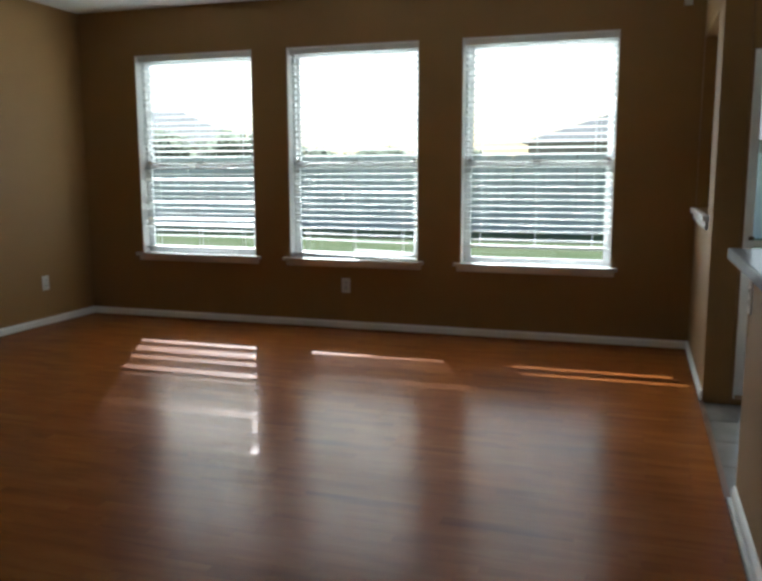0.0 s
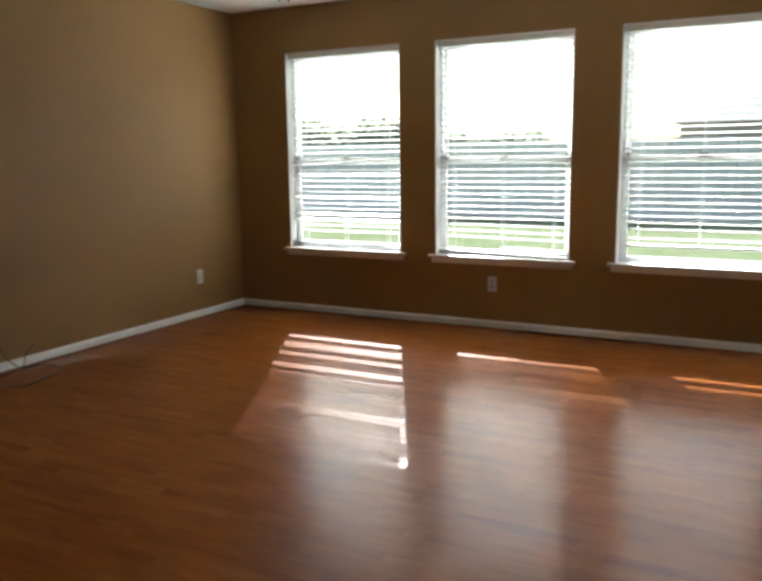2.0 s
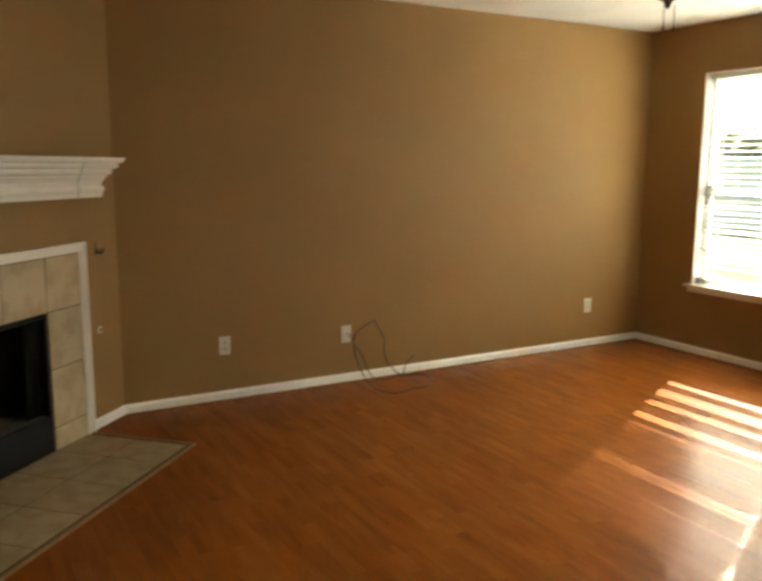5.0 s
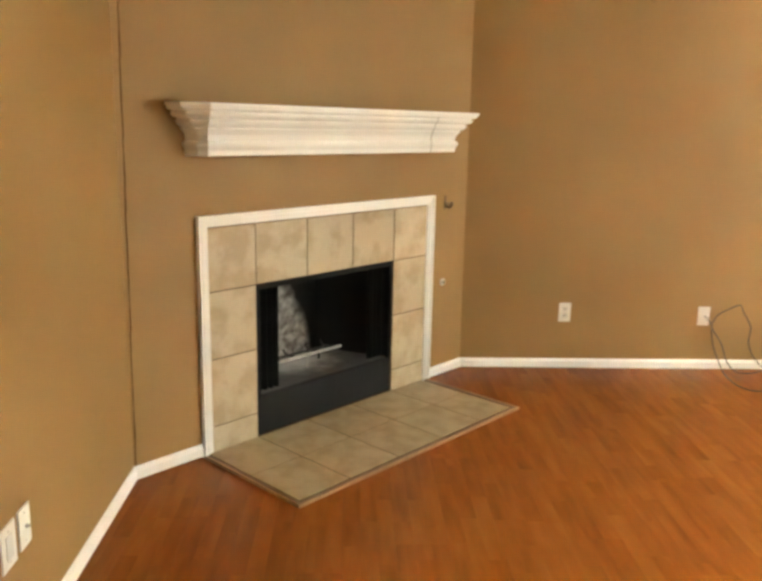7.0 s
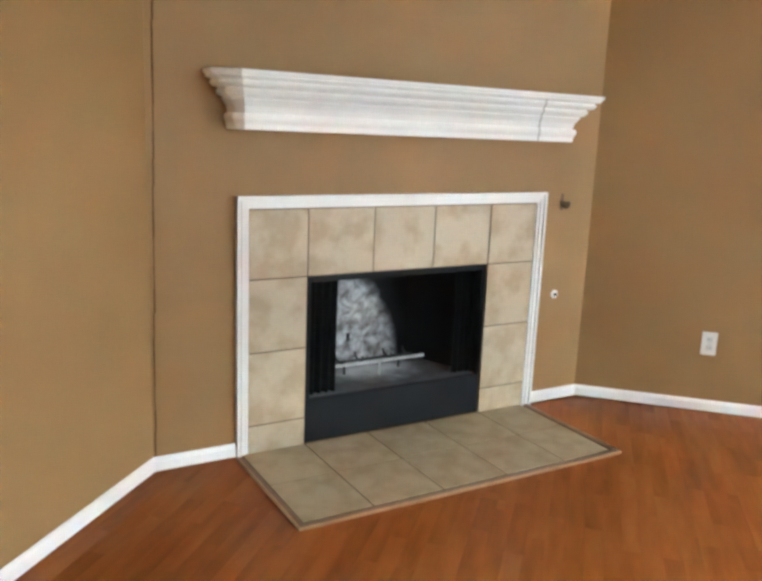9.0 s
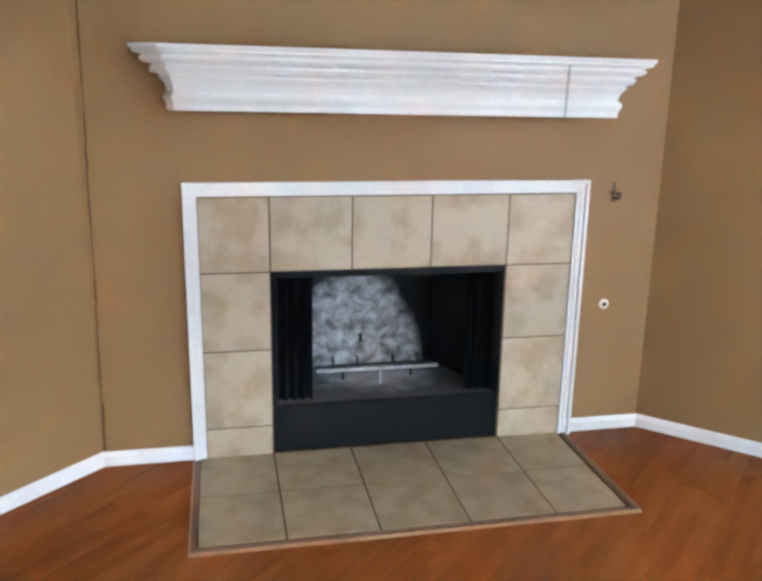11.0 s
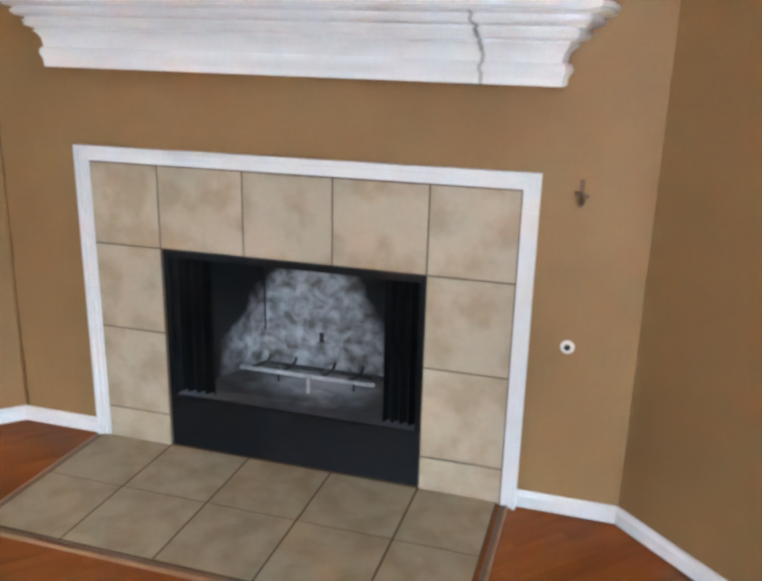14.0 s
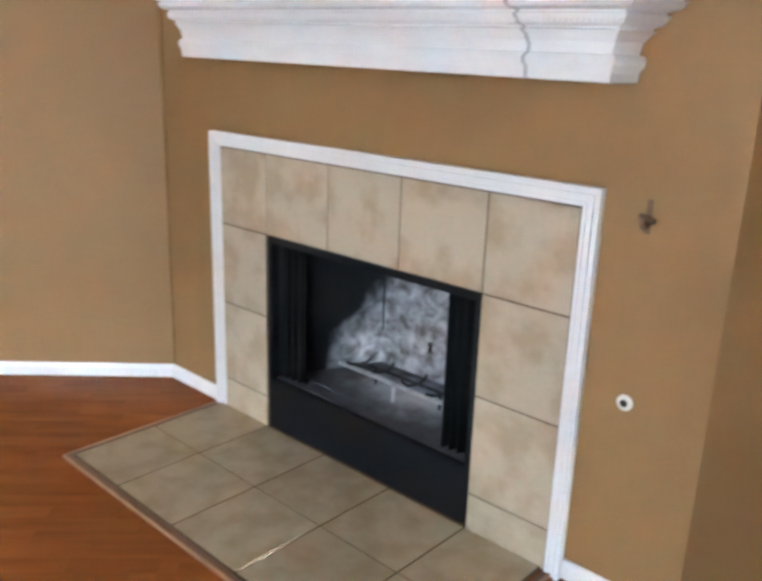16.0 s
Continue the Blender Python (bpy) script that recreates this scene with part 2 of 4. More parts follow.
GRASS = material("lawn_grass", (0.135, 0.165, 0.085), 0.9, second=(0.17, 0.19, 0.11), scale=1.5, bump=0.8, bump_scale=30, fine=0.3)
GRASS.node_tree.nodes["Principled BSDF"].inputs["Specular IOR Level"].default_value = 0.0
FENCE = material("weathered_fence_wood", (0.70, 0.72, 0.66), 0.85, second=(0.64, 0.66, 0.60), scale=3, stretch=(6, 6, 0.6), bump=0.2, fine=0.10, rand=0.07)
BRICKWALL = material("tan_brick_siding", (0.42, 0.36, 0.30), 0.85, second=(0.36, 0.30, 0.25), scale=6, bump=0.4, bump_scale=20, fine=0.15)
ROOF = material("grey_roof_shingle", (0.34, 0.32, 0.30), 0.9, second=(0.25, 0.24, 0.22), scale=5, bump=0.5, bump_scale=15, fine=0.2)
BARK = material("brown_bark", (0.12, 0.085, 0.06), 0.9, bump=0.8, bump_scale=20, fine=0.3)
# leaf colours far paler than foliage: outdoor haze and glare are mixed in
LEAF = material("haze_paled_leaf", (0.22, 0.24, 0.17), 0.7, second=(0.27, 0.285, 0.20), scale=1.5, fine=0.2)
ln_, ll_ = LEAF.node_tree.nodes, LEAF.node_tree.links
thin, both = ln_.new("ShaderNodeBsdfTranslucent"), ln_.new("ShaderNodeMixShader")
thin.inputs[0].default_value = (0.36, 0.39, 0.30, 1)
both.inputs[0].default_value = 0.7
ll_.new(ln_["Principled BSDF"].outputs[0], both.inputs[1])
ll_.new(thin.outputs[0], both.inputs[2])
ll_.new(both.outputs[0], ln_["Material Output"].inputs[0])
GLASS = glass()
FROST = material("frosted_lamp_glass", (0.75, 0.73, 0.68), 0.3)

# ---- mesh helpers ----


def box(bm, x0, x1, y0, y1, z0, z1, bevel=0.0):
    v = [bm.verts.new((x, y, z)) for x in (x0, x1) for y in (y0, y1) for z in (z0, z1)]
    faces = [(0, 1, 3, 2), (4, 6, 7, 5), (0, 4, 5, 1), (2, 3, 7, 6), (0, 2, 6, 4), (1, 5, 7, 3)]
    fs = [bm.faces.new([v[i] for i in f]) for f in faces]
    if bevel:
        edges = list({e for f in fs for e in f.edges})
        bmesh.ops.bevel(bm, geom=edges, offset=bevel, segments=2, affect="EDGES", profile=0.7)
    return v


def prism(bm, points, z0, z1):
    """An upright prism on a convex outline in x, y."""
    a = [bm.verts.new((x, y, z0)) for x, y in points]
    b = [bm.verts.new((x, y, z1)) for x, y in points]
    n = len(points)
    bm.faces.new(a[::-1])
    bm.faces.new(b)
    for i in range(n):
        bm.faces.new((a[i], a[(i + 1) % n], b[(i + 1) % n], b[i]))


def lathe(bm, profile, steps=24, cx=0.0, cy=0.0, axis="z"):
    """A turned body from (radius, height) pairs."""
    rings = []
    for r, h in profile:
        ring = []
        for k in range(steps):
            a = 2 * math.pi * k / steps
            p = (cx + r * math.cos(a), cy + r * math.sin(a), h) if axis == "z" else (cx + r * math.cos(a), h, cy + r * math.sin(a))
            ring.append(bm.verts.new(p))
        rings.append(ring)
    for a, b in zip(rings, rings[1:]):
        for k in range(steps):
            bm.faces.new((a[k], a[(k + 1) % steps], b[(k + 1) % steps], b[k]))
    bm.faces.new(rings[0][::-1])
    bm.faces.new(rings[-1])


def tube(bm, points, radius, steps=8, smooth=4):
    """A round tube along a Catmull-Rom curve through the points."""
    pts = [Vector(p) for p in points]
    line = []
    for i in range(len(pts) - 1):
        a, b, c, d = pts[max(i - 1, 0)], pts[i], pts[i + 1], pts[min(i + 2, len(pts) - 1)]
        for k in range(smooth):
            t = k / smooth
            line.append(0.5 * (2 * b + (c - a) * t + (2 * a - 5 * b + 4 * c - d) * t * t + (3 * b - a - 3 * c + d) * t ** 3))
    line.append(pts[-1])
    rings, up = [], Vector((0.13, 0.21, 0.97)).normalized()
    for i, p in enumerate(line):
        way = (line[min(i + 1, len(line) - 1)] - line[max(i - 1, 0)]).normalized()
        side = way.cross(up)
        side = side.normalized() if side.length > 1e-4 else Vector((1, 0, 0))
        top = side.cross(way)
        rings.append([bm.verts.new(p + radius * (math.cos(2 * math.pi * k / steps) * side + math.sin(2 * math.pi * k / steps) * top)) for k in range(steps)])
    for a, b in zip(rings, rings[1:]):
        for k in range(steps):
            bm.faces.new((a[k], a[(k + 1) % steps], b[(k + 1) % steps], b[k]))
    bm.faces.new(rings[0][::-1])
    bm.faces.new(rings[-1])


def part(name, bm, mat, parent=None, label="", kind="", smooth=False, m=None):
    bmesh.ops.recalc_face_normals(bm, faces=bm.faces)
    me = bpy.data.meshes.new(name)
    bm.to_mesh(me)
    bm.free()
    me.materials.append(mat)
    if smooth:
        me.polygons.foreach_set("use_smooth", [True] * len(me.polygons))
    ob = new(name, me)
    if m is not None:
        ob.matrix_basis = m
    if parent:
        ob.parent = parent
    return tagged(ob, label=label, kind=kind)


def thing(name, label, category, m=None, group="", kind=""):
    ob = new(name)
    if m is not None:
        ob.matrix_basis = m
    return tagged(ob, label, category, group, kind)


def boxes(name, mat, parent, dims, bevel=0.0, label="", kind="", m=None):
    bm = bmesh.new()
    for d in dims:
        box(bm, *d, bevel)
    return part(name, bm, mat, parent, label, kind, m=m)


def wall(name, mat, length, thick, z0, z1, holes, m, label):
    """A wall along local x from 0 to length, its room face at local y 0 and its back at y thick, with holes (u0, u1, v0, v1)."""
    us = sorted({0, length, *[h[0] for h in holes], *[h[1] for h in holes]})
    vs = sorted({z0, z1, *[h[2] for h in holes], *[h[3] for h in holes]})
    nu, nv = len(us) - 1, len(vs) - 1
    solid = {(i, j) for i in range(nu) for j in range(nv)
             if not any(h[0] <= us[i] < h[1] and h[2] <= vs[j] < h[3] for h in holes)}
    bm = bmesh.new()
    verts = {}

    def v(i, y, j):
        key = (i, y, j)
        if key not in verts:
            verts[key] = bm.verts.new((us[i], y, vs[j]))
        return verts[key]
    for i, j in solid:
        for y in (0, thick):
            bm.faces.new((v(i, y, j), v(i + 1, y, j), v(i + 1, y, j + 1), v(i, y, j + 1)))
        for di, dj, a, b in ((-1, 0, (i, j), (i, j + 1)), (1, 0, (i + 1, j), (i + 1, j + 1)), (0, -1, (i, j), (i + 1, j)), (0, 1, (i, j + 1), (i + 1, j + 1))):
            if (i + di, j + dj) not in solid:
                bm.faces.new((v(a[0], 0, a[1]), v(b[0], 0, b[1]), v(b[0], thick, b[1]), v(a[0], thick, a[1])))
    return part(name, bm, mat, None, label, "structure", m=m)


# ---- the room: x along the window wall, y towards it; the chimney breast crosses the corner at the origin ----
XL, YW, XR, YB, H = -0.782, 5.124, 4.198, -0.785, 2.581
XE, YS, YN = 6.8, -2.4, 3.8
WT = 0.16
BREAST = pose(0, 0, 0, 0, 0, 135)
WINDOWS = [(-0.238, 0.846), (1.151, 2.227), (2.557, 3.657)]
SILL, HEAD = 0.547, 2.210

wall("wall_window", PAINT, XR + 0.14 - XL + 0.12, WT, 0, H, [(a - XL + 0.12, b - XL + 0.12, SILL, HEAD) for a, b in WINDOWS],
     pose(XL - 0.12, YW, 0), "tan painted wall with three tall window openings")
wall("wall_left", PAINT, YW - YB + 0.12, 0.12, 0, H, [], pose(XL, YB - 0.12, 0, 0, 0, 90), "plain tan painted long wall beside the fireplace")
wall("wall_back", PAINT, 2.7 - XL - 0.001, 0.12, 0, H, [], pose(2.7, YB, 0, 0, 0, 180), "plain tan painted wall on the other side of the fireplace")
wall("wall_chimney_breast", PAINT, 2.26, 0.10, 0, H, [(1.13 - 0.465, 1.13 + 0.465, 0, 0.75)], BREAST @ pose(-1.13, 0, 0),
     "tan painted chimney breast set diagonally across the corner")
wall("wall_niche", PAINT, YW - YN, 0.012, 0, H, [], pose(XR + 0.14, YN, 0, 0, 0, 90) @ pose(0, -0.0, 0), "tan painted backing of the wall niche")
wall("wall_hall_side", PAINT, YB - YS - 0.12, 0.12, 0, H, [], pose(2.58, YS, 0, 0, 0, 90), "plain tan painted hall wall")
wall("wall_hall_end", PAINT, XE - 2.4, 0.12, 0, H, [], pose(XE, YS, 0, 0, 0, 180), "plain tan painted wall closing the hall")
wall("wall_east", PAINT, YN - YS, 0.12, 0, H, [], pose(XE, YN, 0, 0, 0, -90), "plain tan painted wall closing the kitchen")
wall("wall_kitchen", PAINT, XE - XR - 0.142, WT, 0, H, [(0.012, 1.60, 0.03, 1.86)], pose(XR + 0.142, YN, 0), "tan painted kitchen wall with a tall glazed opening")
# the niche wall's room skin, with the recess cut through it
wall("wall_right", PAINT, YW - YN, 0.138, 0, H, [(0.08, 1.02, 1.004, 2.12)], pose(XR, YW, 0, 0, 0, -90) @ pose(0, 0, 0), "short tan painted wall with a recessed display niche")
for ob in (bpy.data.objects["wall_niche"],):
    ob.matrix_basis = pose(XR + 0.141, YW, 0, 0, 0, -90)
boxes("niche_ledge", WHITE, None, [(XR - 0.035, XR + 0.137, YN + 0.2, YW - 0.04, 0.970, 1.003)], 0.004, "white painted wooden ledge along the bottom of the wall niche", "structure")
boxes("niche_ledge_apron", WHITE, None, [(XR - 0.016, XR - 0.001, YN + 0.23, YW - 0.06, 0.925, 0.969)], 0.003, "white painted moulding under the niche ledge", "structure")
boxes("ceiling", CEIL, None, [(XL - 0.12, XE + 0.12, YS - 0.12, YW + WT, H, H + 0.12)], label="flat white painted ceiling", kind="structure")
boxes("floor_slab", UNDER, None, [(XL - 0.12, XR, YS - 0.12, YW + WT, -0.2, -0.011), (XR, XE + 0.12, YS - 0.12, YW + WT, -0.2, -0.0115)], label="dark underlay beneath the floor", kind="structure")


def board(name, p0, p1, label, z=0.055):
    """A skirting board with a rounded top from p0 to p1; the room lies to the left of the way."""
    p0, p1 = Vector(p0), Vector(p1)
    d = (p1 - p0)
    ln = d.length
    a = math.degrees(math.atan2(d.y, d.x))
    bm = bmesh.new()
    prof = [(0, 0), (0.014, 0), (0.014, z * 0.72), (0.011, z * 0.80), (0.009, z * 0.93), (0.004, z), (0, z)]
    ends = [[bm.verts.new((x, y, h)) for y, h in prof] for x in (0, ln)]
    for i in range(len(prof)):
        j = (i + 1) % len(prof)
        bm.faces.new((ends[0][i], ends[0][j], ends[1][j], ends[1][i]))
    bm.faces.new(ends[0][::-1])
    bm.faces.new(ends[1])
    return part(name, bm, WHITE, None, label, "structure", m=pose(p0.x, p0.y, 0.010, 0, 0, a))


D = 0.7071
c = lambda s: (-s * D, s * D)
board("baseboard_left", (XL, YW), (XL, -XL), "white painted baseboard along the long tan wall")
board("baseboard_window", (XR, YW), (XL, YW), "white painted baseboard under the windows")
board("baseboard_back", (0.785, YB), (2.7, YB), "white painted baseboard on the wall beside the fireplace")
board("baseboard_breast_a", c(1.1059), c(0.792), "short white baseboard between fireplace trim and corner")
board("baseboard_breast_b", c(-0.775), c(-1.110), "short white baseboard between fireplace trim and corner")
board("baseboard_niche", (XR, YN), (XR, YW), "white painted baseboard on the short niche wall")
bm = bmesh.new()
for k in range(26):
    z0, z1 = 0.068 + k * 0.0964, 0.068 + (k + 1) * 0.0964
    w = 0.0030 + 0.0012 * math.sin(k * 2.3) + 0.001 * math.cos(k * 5.1)
    sx = 0.0015 * math.sin(k * 1.1) + 0.014 * z0
    prism(bm, [(-1.105 + sx, -0.0005), (-1.105 + sx + w, -0.004), (-1.101 + sx + w, -0.0005)], z0, z1)
part("corner_crack", bm, CAULK, None, "dark open crack running up the corner beside the fireplace", "structure", m=BREAST)

# ---- windows and blinds ----


def window(name, x0, x1, z0, z1, y, label, stool=True):
    w = thing(name, label, "", kind="structure")
    f = 0.032
    ya, yb = y + 0.085, y + 0.145
    boxes("window_frame", VINYL, w, [(x0, x0 + f, ya, yb, z0, z1), (x1 - f, x1, ya, yb, z0, z1), (x0 + f, x1 - f, ya, yb, z1 - f, z1), (x0 + f, x1 - f, ya, yb, z0, z0 + f)], 0.003)
    zm = z0 + (z1 - z0) * 0.455
    for nm, a, b, yy in (("lower_sash", z0 + f, zm + 0.02, ya + 0.006), ("upper_sash", zm - 0.02, z1 - f, ya + 0.032)):
        s = 0.028
        sash = boxes(nm, VINYL, w, [(x0 + f, x0 + f + s, yy, yy + 0.024, a, b), (x1 - f - s, x1 - f, yy, yy + 0.024, a, b),
                                    (x0 + f + s, x1 - f - s, yy, yy + 0.024, b - s, b), (x0 + f + s, x1 - f - s, yy, yy + 0.024, a, a + s)], 0.002)
        pane = boxes("pane", GLASS, sash, [(x0 + f + s, x1 - f - s, yy + 0.010, yy + 0.014, a + s, b - s)])
        pane.visible_shadow = False
    boxes("sash_lock", BRONZE, w, [((x0 + x1) / 2 - 0.03, (x0 + x1) / 2 + 0.03, ya - 0.014, ya + 0.006, zm + 0.02, zm + 0.036)], 0.003, "small dark sash lock")
    for xx in (x0 + 0.036, x1 - 0.062):
        boxes("tilt_latch", BRONZE, w, [(xx, xx + 0.026, ya - 0.010, ya + 0.006, zm + 0.02, zm + 0.042)], 0.003, "dark tilt latch at the side of the meeting rail")
    # white liners of the reveal, a stool with an apron
    boxes("jamb_liner", WHITE, w, [(x0, x0 + 0.008, y + 0.002, ya, z0, z1), (x1 - 0.008, x1, y + 0.002, ya, z0, z1), (x0 + 0.008, x1 - 0.008, y + 0.002, ya, z1 - 0.008, z1)], 0.0, "white painted reveal")
    if not stool:
        return w
    boxes("window_sill", WHITE, w, [(x0 - 0.045, x1 + 0.045, y - 0.045, y - 0.0005, z0 - 0.006, z0 + 0.018), (x0 + 0.001, x1 - 0.001, y - 0.0005, ya - 0.001, z0, z0 + 0.018)], 0.004, "white painted window stool")
    boxes("sill_apron", WHITE, w, [(x0 - 0.025, x1 + 0.025, y - 0.018, y - 0.001, z0 - 0.046, z0 - 0.007)], 0.004, "white moulded apron under the stool")
    return w


def blind(x0, x1, z0, z1, y, rail, slope, opened, slits, label):
    """A horizontal blind. rail: height of the bottom rail; slope: rise of the rail over the width; opened: heights at which a slat hangs askew."""
    b = thing("window_blind", label, "blind", pose(x0 + 0.012, y, 0), "blinds in the windows")
    w = x1 - x0 - 0.024
    boxes("head_rail", SLAT, b, [(0, w, -0.026, 0.026, z1 - 0.048, z1 - 0.008)], 0.003)
    box_me = {}
    pitch, top = 0.0475, z1 - 0.075
    count = int((top - rail - 0.02) / pitch)
    twist = (-9.0, 10.0) if slope else (-8.0, 6.0)
    for key, tilts, part0, part1 in (("flat", (-9.0, -9.0), 0.004, w - 0.004), ("open", (22.0, 22.0), 0.004, w - 0.004), ("slit", twist, 0.004, w - 0.004), ("broken", (-9.0, -9.0), w * 0.51, w - 0.004)):
        bm = bmesh.new()
        cols = 2 if tilts[0] == tilts[1] else 7
        rings = []
        for j in range(5):
            u = -0.025 + 0.05 * j / 4
            h = 0.003 * (1 - (u / 0.025) ** 2)
            ring = []
            for k in range(cols):
                e = k / (cols - 1)
                q = Vector((0, u, h))
                q.rotate(Euler((radians(tilts[0] + (tilts[1] - tilts[0]) * e), 0, 0)))
                ring += [bm.verts.new((part0 + (part1 - part0) * e, q.y, q.z + dz)) for dz in (0, 0.0022)]
            rings.append(ring)
        for a, q in zip(rings, rings[1:]):
            for k in range(cols - 1):
                bm.faces.new((a[2 * k], a[2 * k + 2], q[2 * k + 2], q[2 * k]))
                bm.faces.new((a[2 * k + 1], q[2 * k + 1], q[2 * k + 3], a[2 * k + 3]))
            bm.faces.new((a[0], q[0], q[1], a[1]))
            bm.faces.new((a[-2], a[-1], q[-1], q[-2]))
        for a in (rings[0], rings[-1]):
            for k in range(cols - 1):
                bm.faces.new((a[2 * k], a[2 * k + 1], a[2 * k + 3], a[2 * k + 2]))
        me = bpy.data.meshes.new("slat")
        bmesh.ops.recalc_face_normals(bm, faces=bm.faces)
        bm.to_mesh(me)
        bm.free()
        me.materials.append(SLAT)
        box_me[key] = me
    rnd = random.Random(int(x0 * 100) + 7)
    for k in range(count):
        z = top - k * pitch
        key = "open" if any(abs(z - o) < pitch / 2 for o in opened) else ("slit" if any(abs(z - o) < pitch / 2 for o in slits) else "flat")
        ob = new("slat", box_me[key])
        low = min(1, max(0, (rail + 0.25 - z) / 0.25))
        ob.matrix_basis = pose(0, 0, z, rnd.uniform(-1.2, 1.2), -math.degrees(slope / w) * low + rnd.uniform(-0.08, 0.08), 0)
        if opened:
            ob.scale = (rnd.uniform(0.974, 0.997) - (0.007 if z > 1.5 and k % 3 else 0), 1, 1)
        ob.parent = b
    if slope or rail > 0.65:
        ob = new("slat", box_me["broken" if slope else "flat"])
        ob.matrix_basis = pose(0, 0, rail + 0.047, 0, -math.degrees(slope / w), 0)
        ob.parent = b
    boxes("bottom_rail", SLAT, b, [(0.003, w - 0.003, -0.026, 0.026, -0.009, 0.009)], 0.003, m=pose(0, 0, rail, 0, -math.degrees(slope / w), 0))
    for fx in (0.12, 0.5, 0.88):
        bm = bmesh.new()
        for yy in (-0.027, 0.027):
            box(bm, w * fx - 0.0015, w * fx + 0.0015, yy - 0.0008, yy + 0.0008, rail + (slope * fx if slope else 0), z1 - 0.04)
        part("ladder_cord", bm, SLAT, b)
    bm = bmesh.new()
    tube(bm, [(0.07, -0.034, z1 - 0.05), (0.073, -0.037, z1 - 0.4), (0.07, -0.036, z1 - 0.85)], 0.004, 6)
    part("tilt_wand", bm, PLASTIC, b, "thin white tilt wand", smooth=True)
    bm = bmesh.new()
    tube(bm, [(w - 0.09, -0.033, z1 - 0.05), (w - 0.088, -0.035, z1 - 0.5), (w - 0.09, -0.034, z1 - 0.95)], 0.0022, 5)
    part("lift_cord", bm, PLASTIC, b, "white lift cord", smooth=True)
    return b


LABELS = ["tall white vinyl window with a white sill, a lowered blind and uneven slats",
          "tall white vinyl window with a white sill and a blind hanging crooked",
          "tall white vinyl window with a white sill and a blind stopping above the sill"]
BLINDS = [(0.612, 0.0, (0.64, 0.81, 0.84, 1.00, 1.20, 1.29), (1.73,), "white horizontal blind lowered to the sill with askew lower slats"),
          (0.60, -0.03, (), (1.10,), "white horizontal blind with its bottom rail hanging crooked"),
          (0.692, 0.0, (), (), "white horizontal blind stopping a little above the sill")]
for i, ((a, b), lab, (rail, slope, opened, slits, blab)) in enumerate(zip(WINDOWS, LABELS, BLINDS)):
    window("window_%d" % (i + 1), a, b, SILL, HEAD, YW, lab)
    blind(a, b, SILL, HEAD, YW + 0.057, rail, slope, opened, slits, blab)
window("window_4", XR + 0.154, XR + 1.742, 0.03, 1.86, YN, "tall white vinyl kitchen window reaching almost to the floor", False)

# ---- fireplace ----
fire = thing("fireplace", "black metal firebox in beige tile surround with white wood trim", "fireplace", BREAST)
boxes("lower_panel", BLACK, fire, [(-0.462, 0.462, -0.004, 0.02, 0.012, 0.205)], 0.003, "matte black metal front panel")
boxes("face_frame", BLACK, fire, [(-0.463, -0.443, -0.003, 0.03, 0.206, 0.747), (0.443, 0.463, -0.003, 0.03, 0.206, 0.747), (-0.443, 0.443, -0.003, 0.03, 0.722, 0.747)], 0.002, "black metal opening frame")
boxes("firebox_floor", ASHFLOOR, fire, [(-0.44, 0.44, 0.0905, 0.47, 0.185, 0.207)], label="ash-dusted firebox floor")
boxes("firebox_lip", ASHFLOOR, fire, [(-0.44, 0.44, 0.021, 0.09, 0.185, 0.2062)], label="dusty grey firebrick lip")
FB = 0.42


def slab(bm, p, q, z0, z1, t):
    """An upright slab from p to q in x, y, as thick as t to its left."""
    d = Vector((q[0] - p[0], q[1] - p[1])).normalized() * t
    prism(bm, [p, q, (q[0] - d.y, q[1] + d.x), (p[0] - d.y, p[1] + d.x)], z0, z1)


boxes("damper_mark", DARK, fire, [(-0.052, -0.034, FB - 0.006, FB - 0.0005, 0.315, 0.355)], 0.002, "small dark hole in the fireback")
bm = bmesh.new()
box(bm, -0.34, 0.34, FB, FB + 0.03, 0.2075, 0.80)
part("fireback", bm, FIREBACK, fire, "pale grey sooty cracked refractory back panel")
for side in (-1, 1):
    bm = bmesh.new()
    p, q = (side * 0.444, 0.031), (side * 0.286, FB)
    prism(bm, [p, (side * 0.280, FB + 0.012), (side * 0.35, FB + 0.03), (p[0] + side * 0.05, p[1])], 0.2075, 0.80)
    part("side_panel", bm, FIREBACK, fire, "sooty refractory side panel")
boxes("panel_joint", SOOT, fire, [(-0.285, -0.279, FB - 0.004, FB - 0.0005, 0.34, 0.74)], label="dark sooty joint beside the fireback")
boxes("firebox_hood", SOOT, fire, [(-0.45, 0.45, 0.031, 0.46, 0.80, 0.82)], label="black smoke-stained hood")
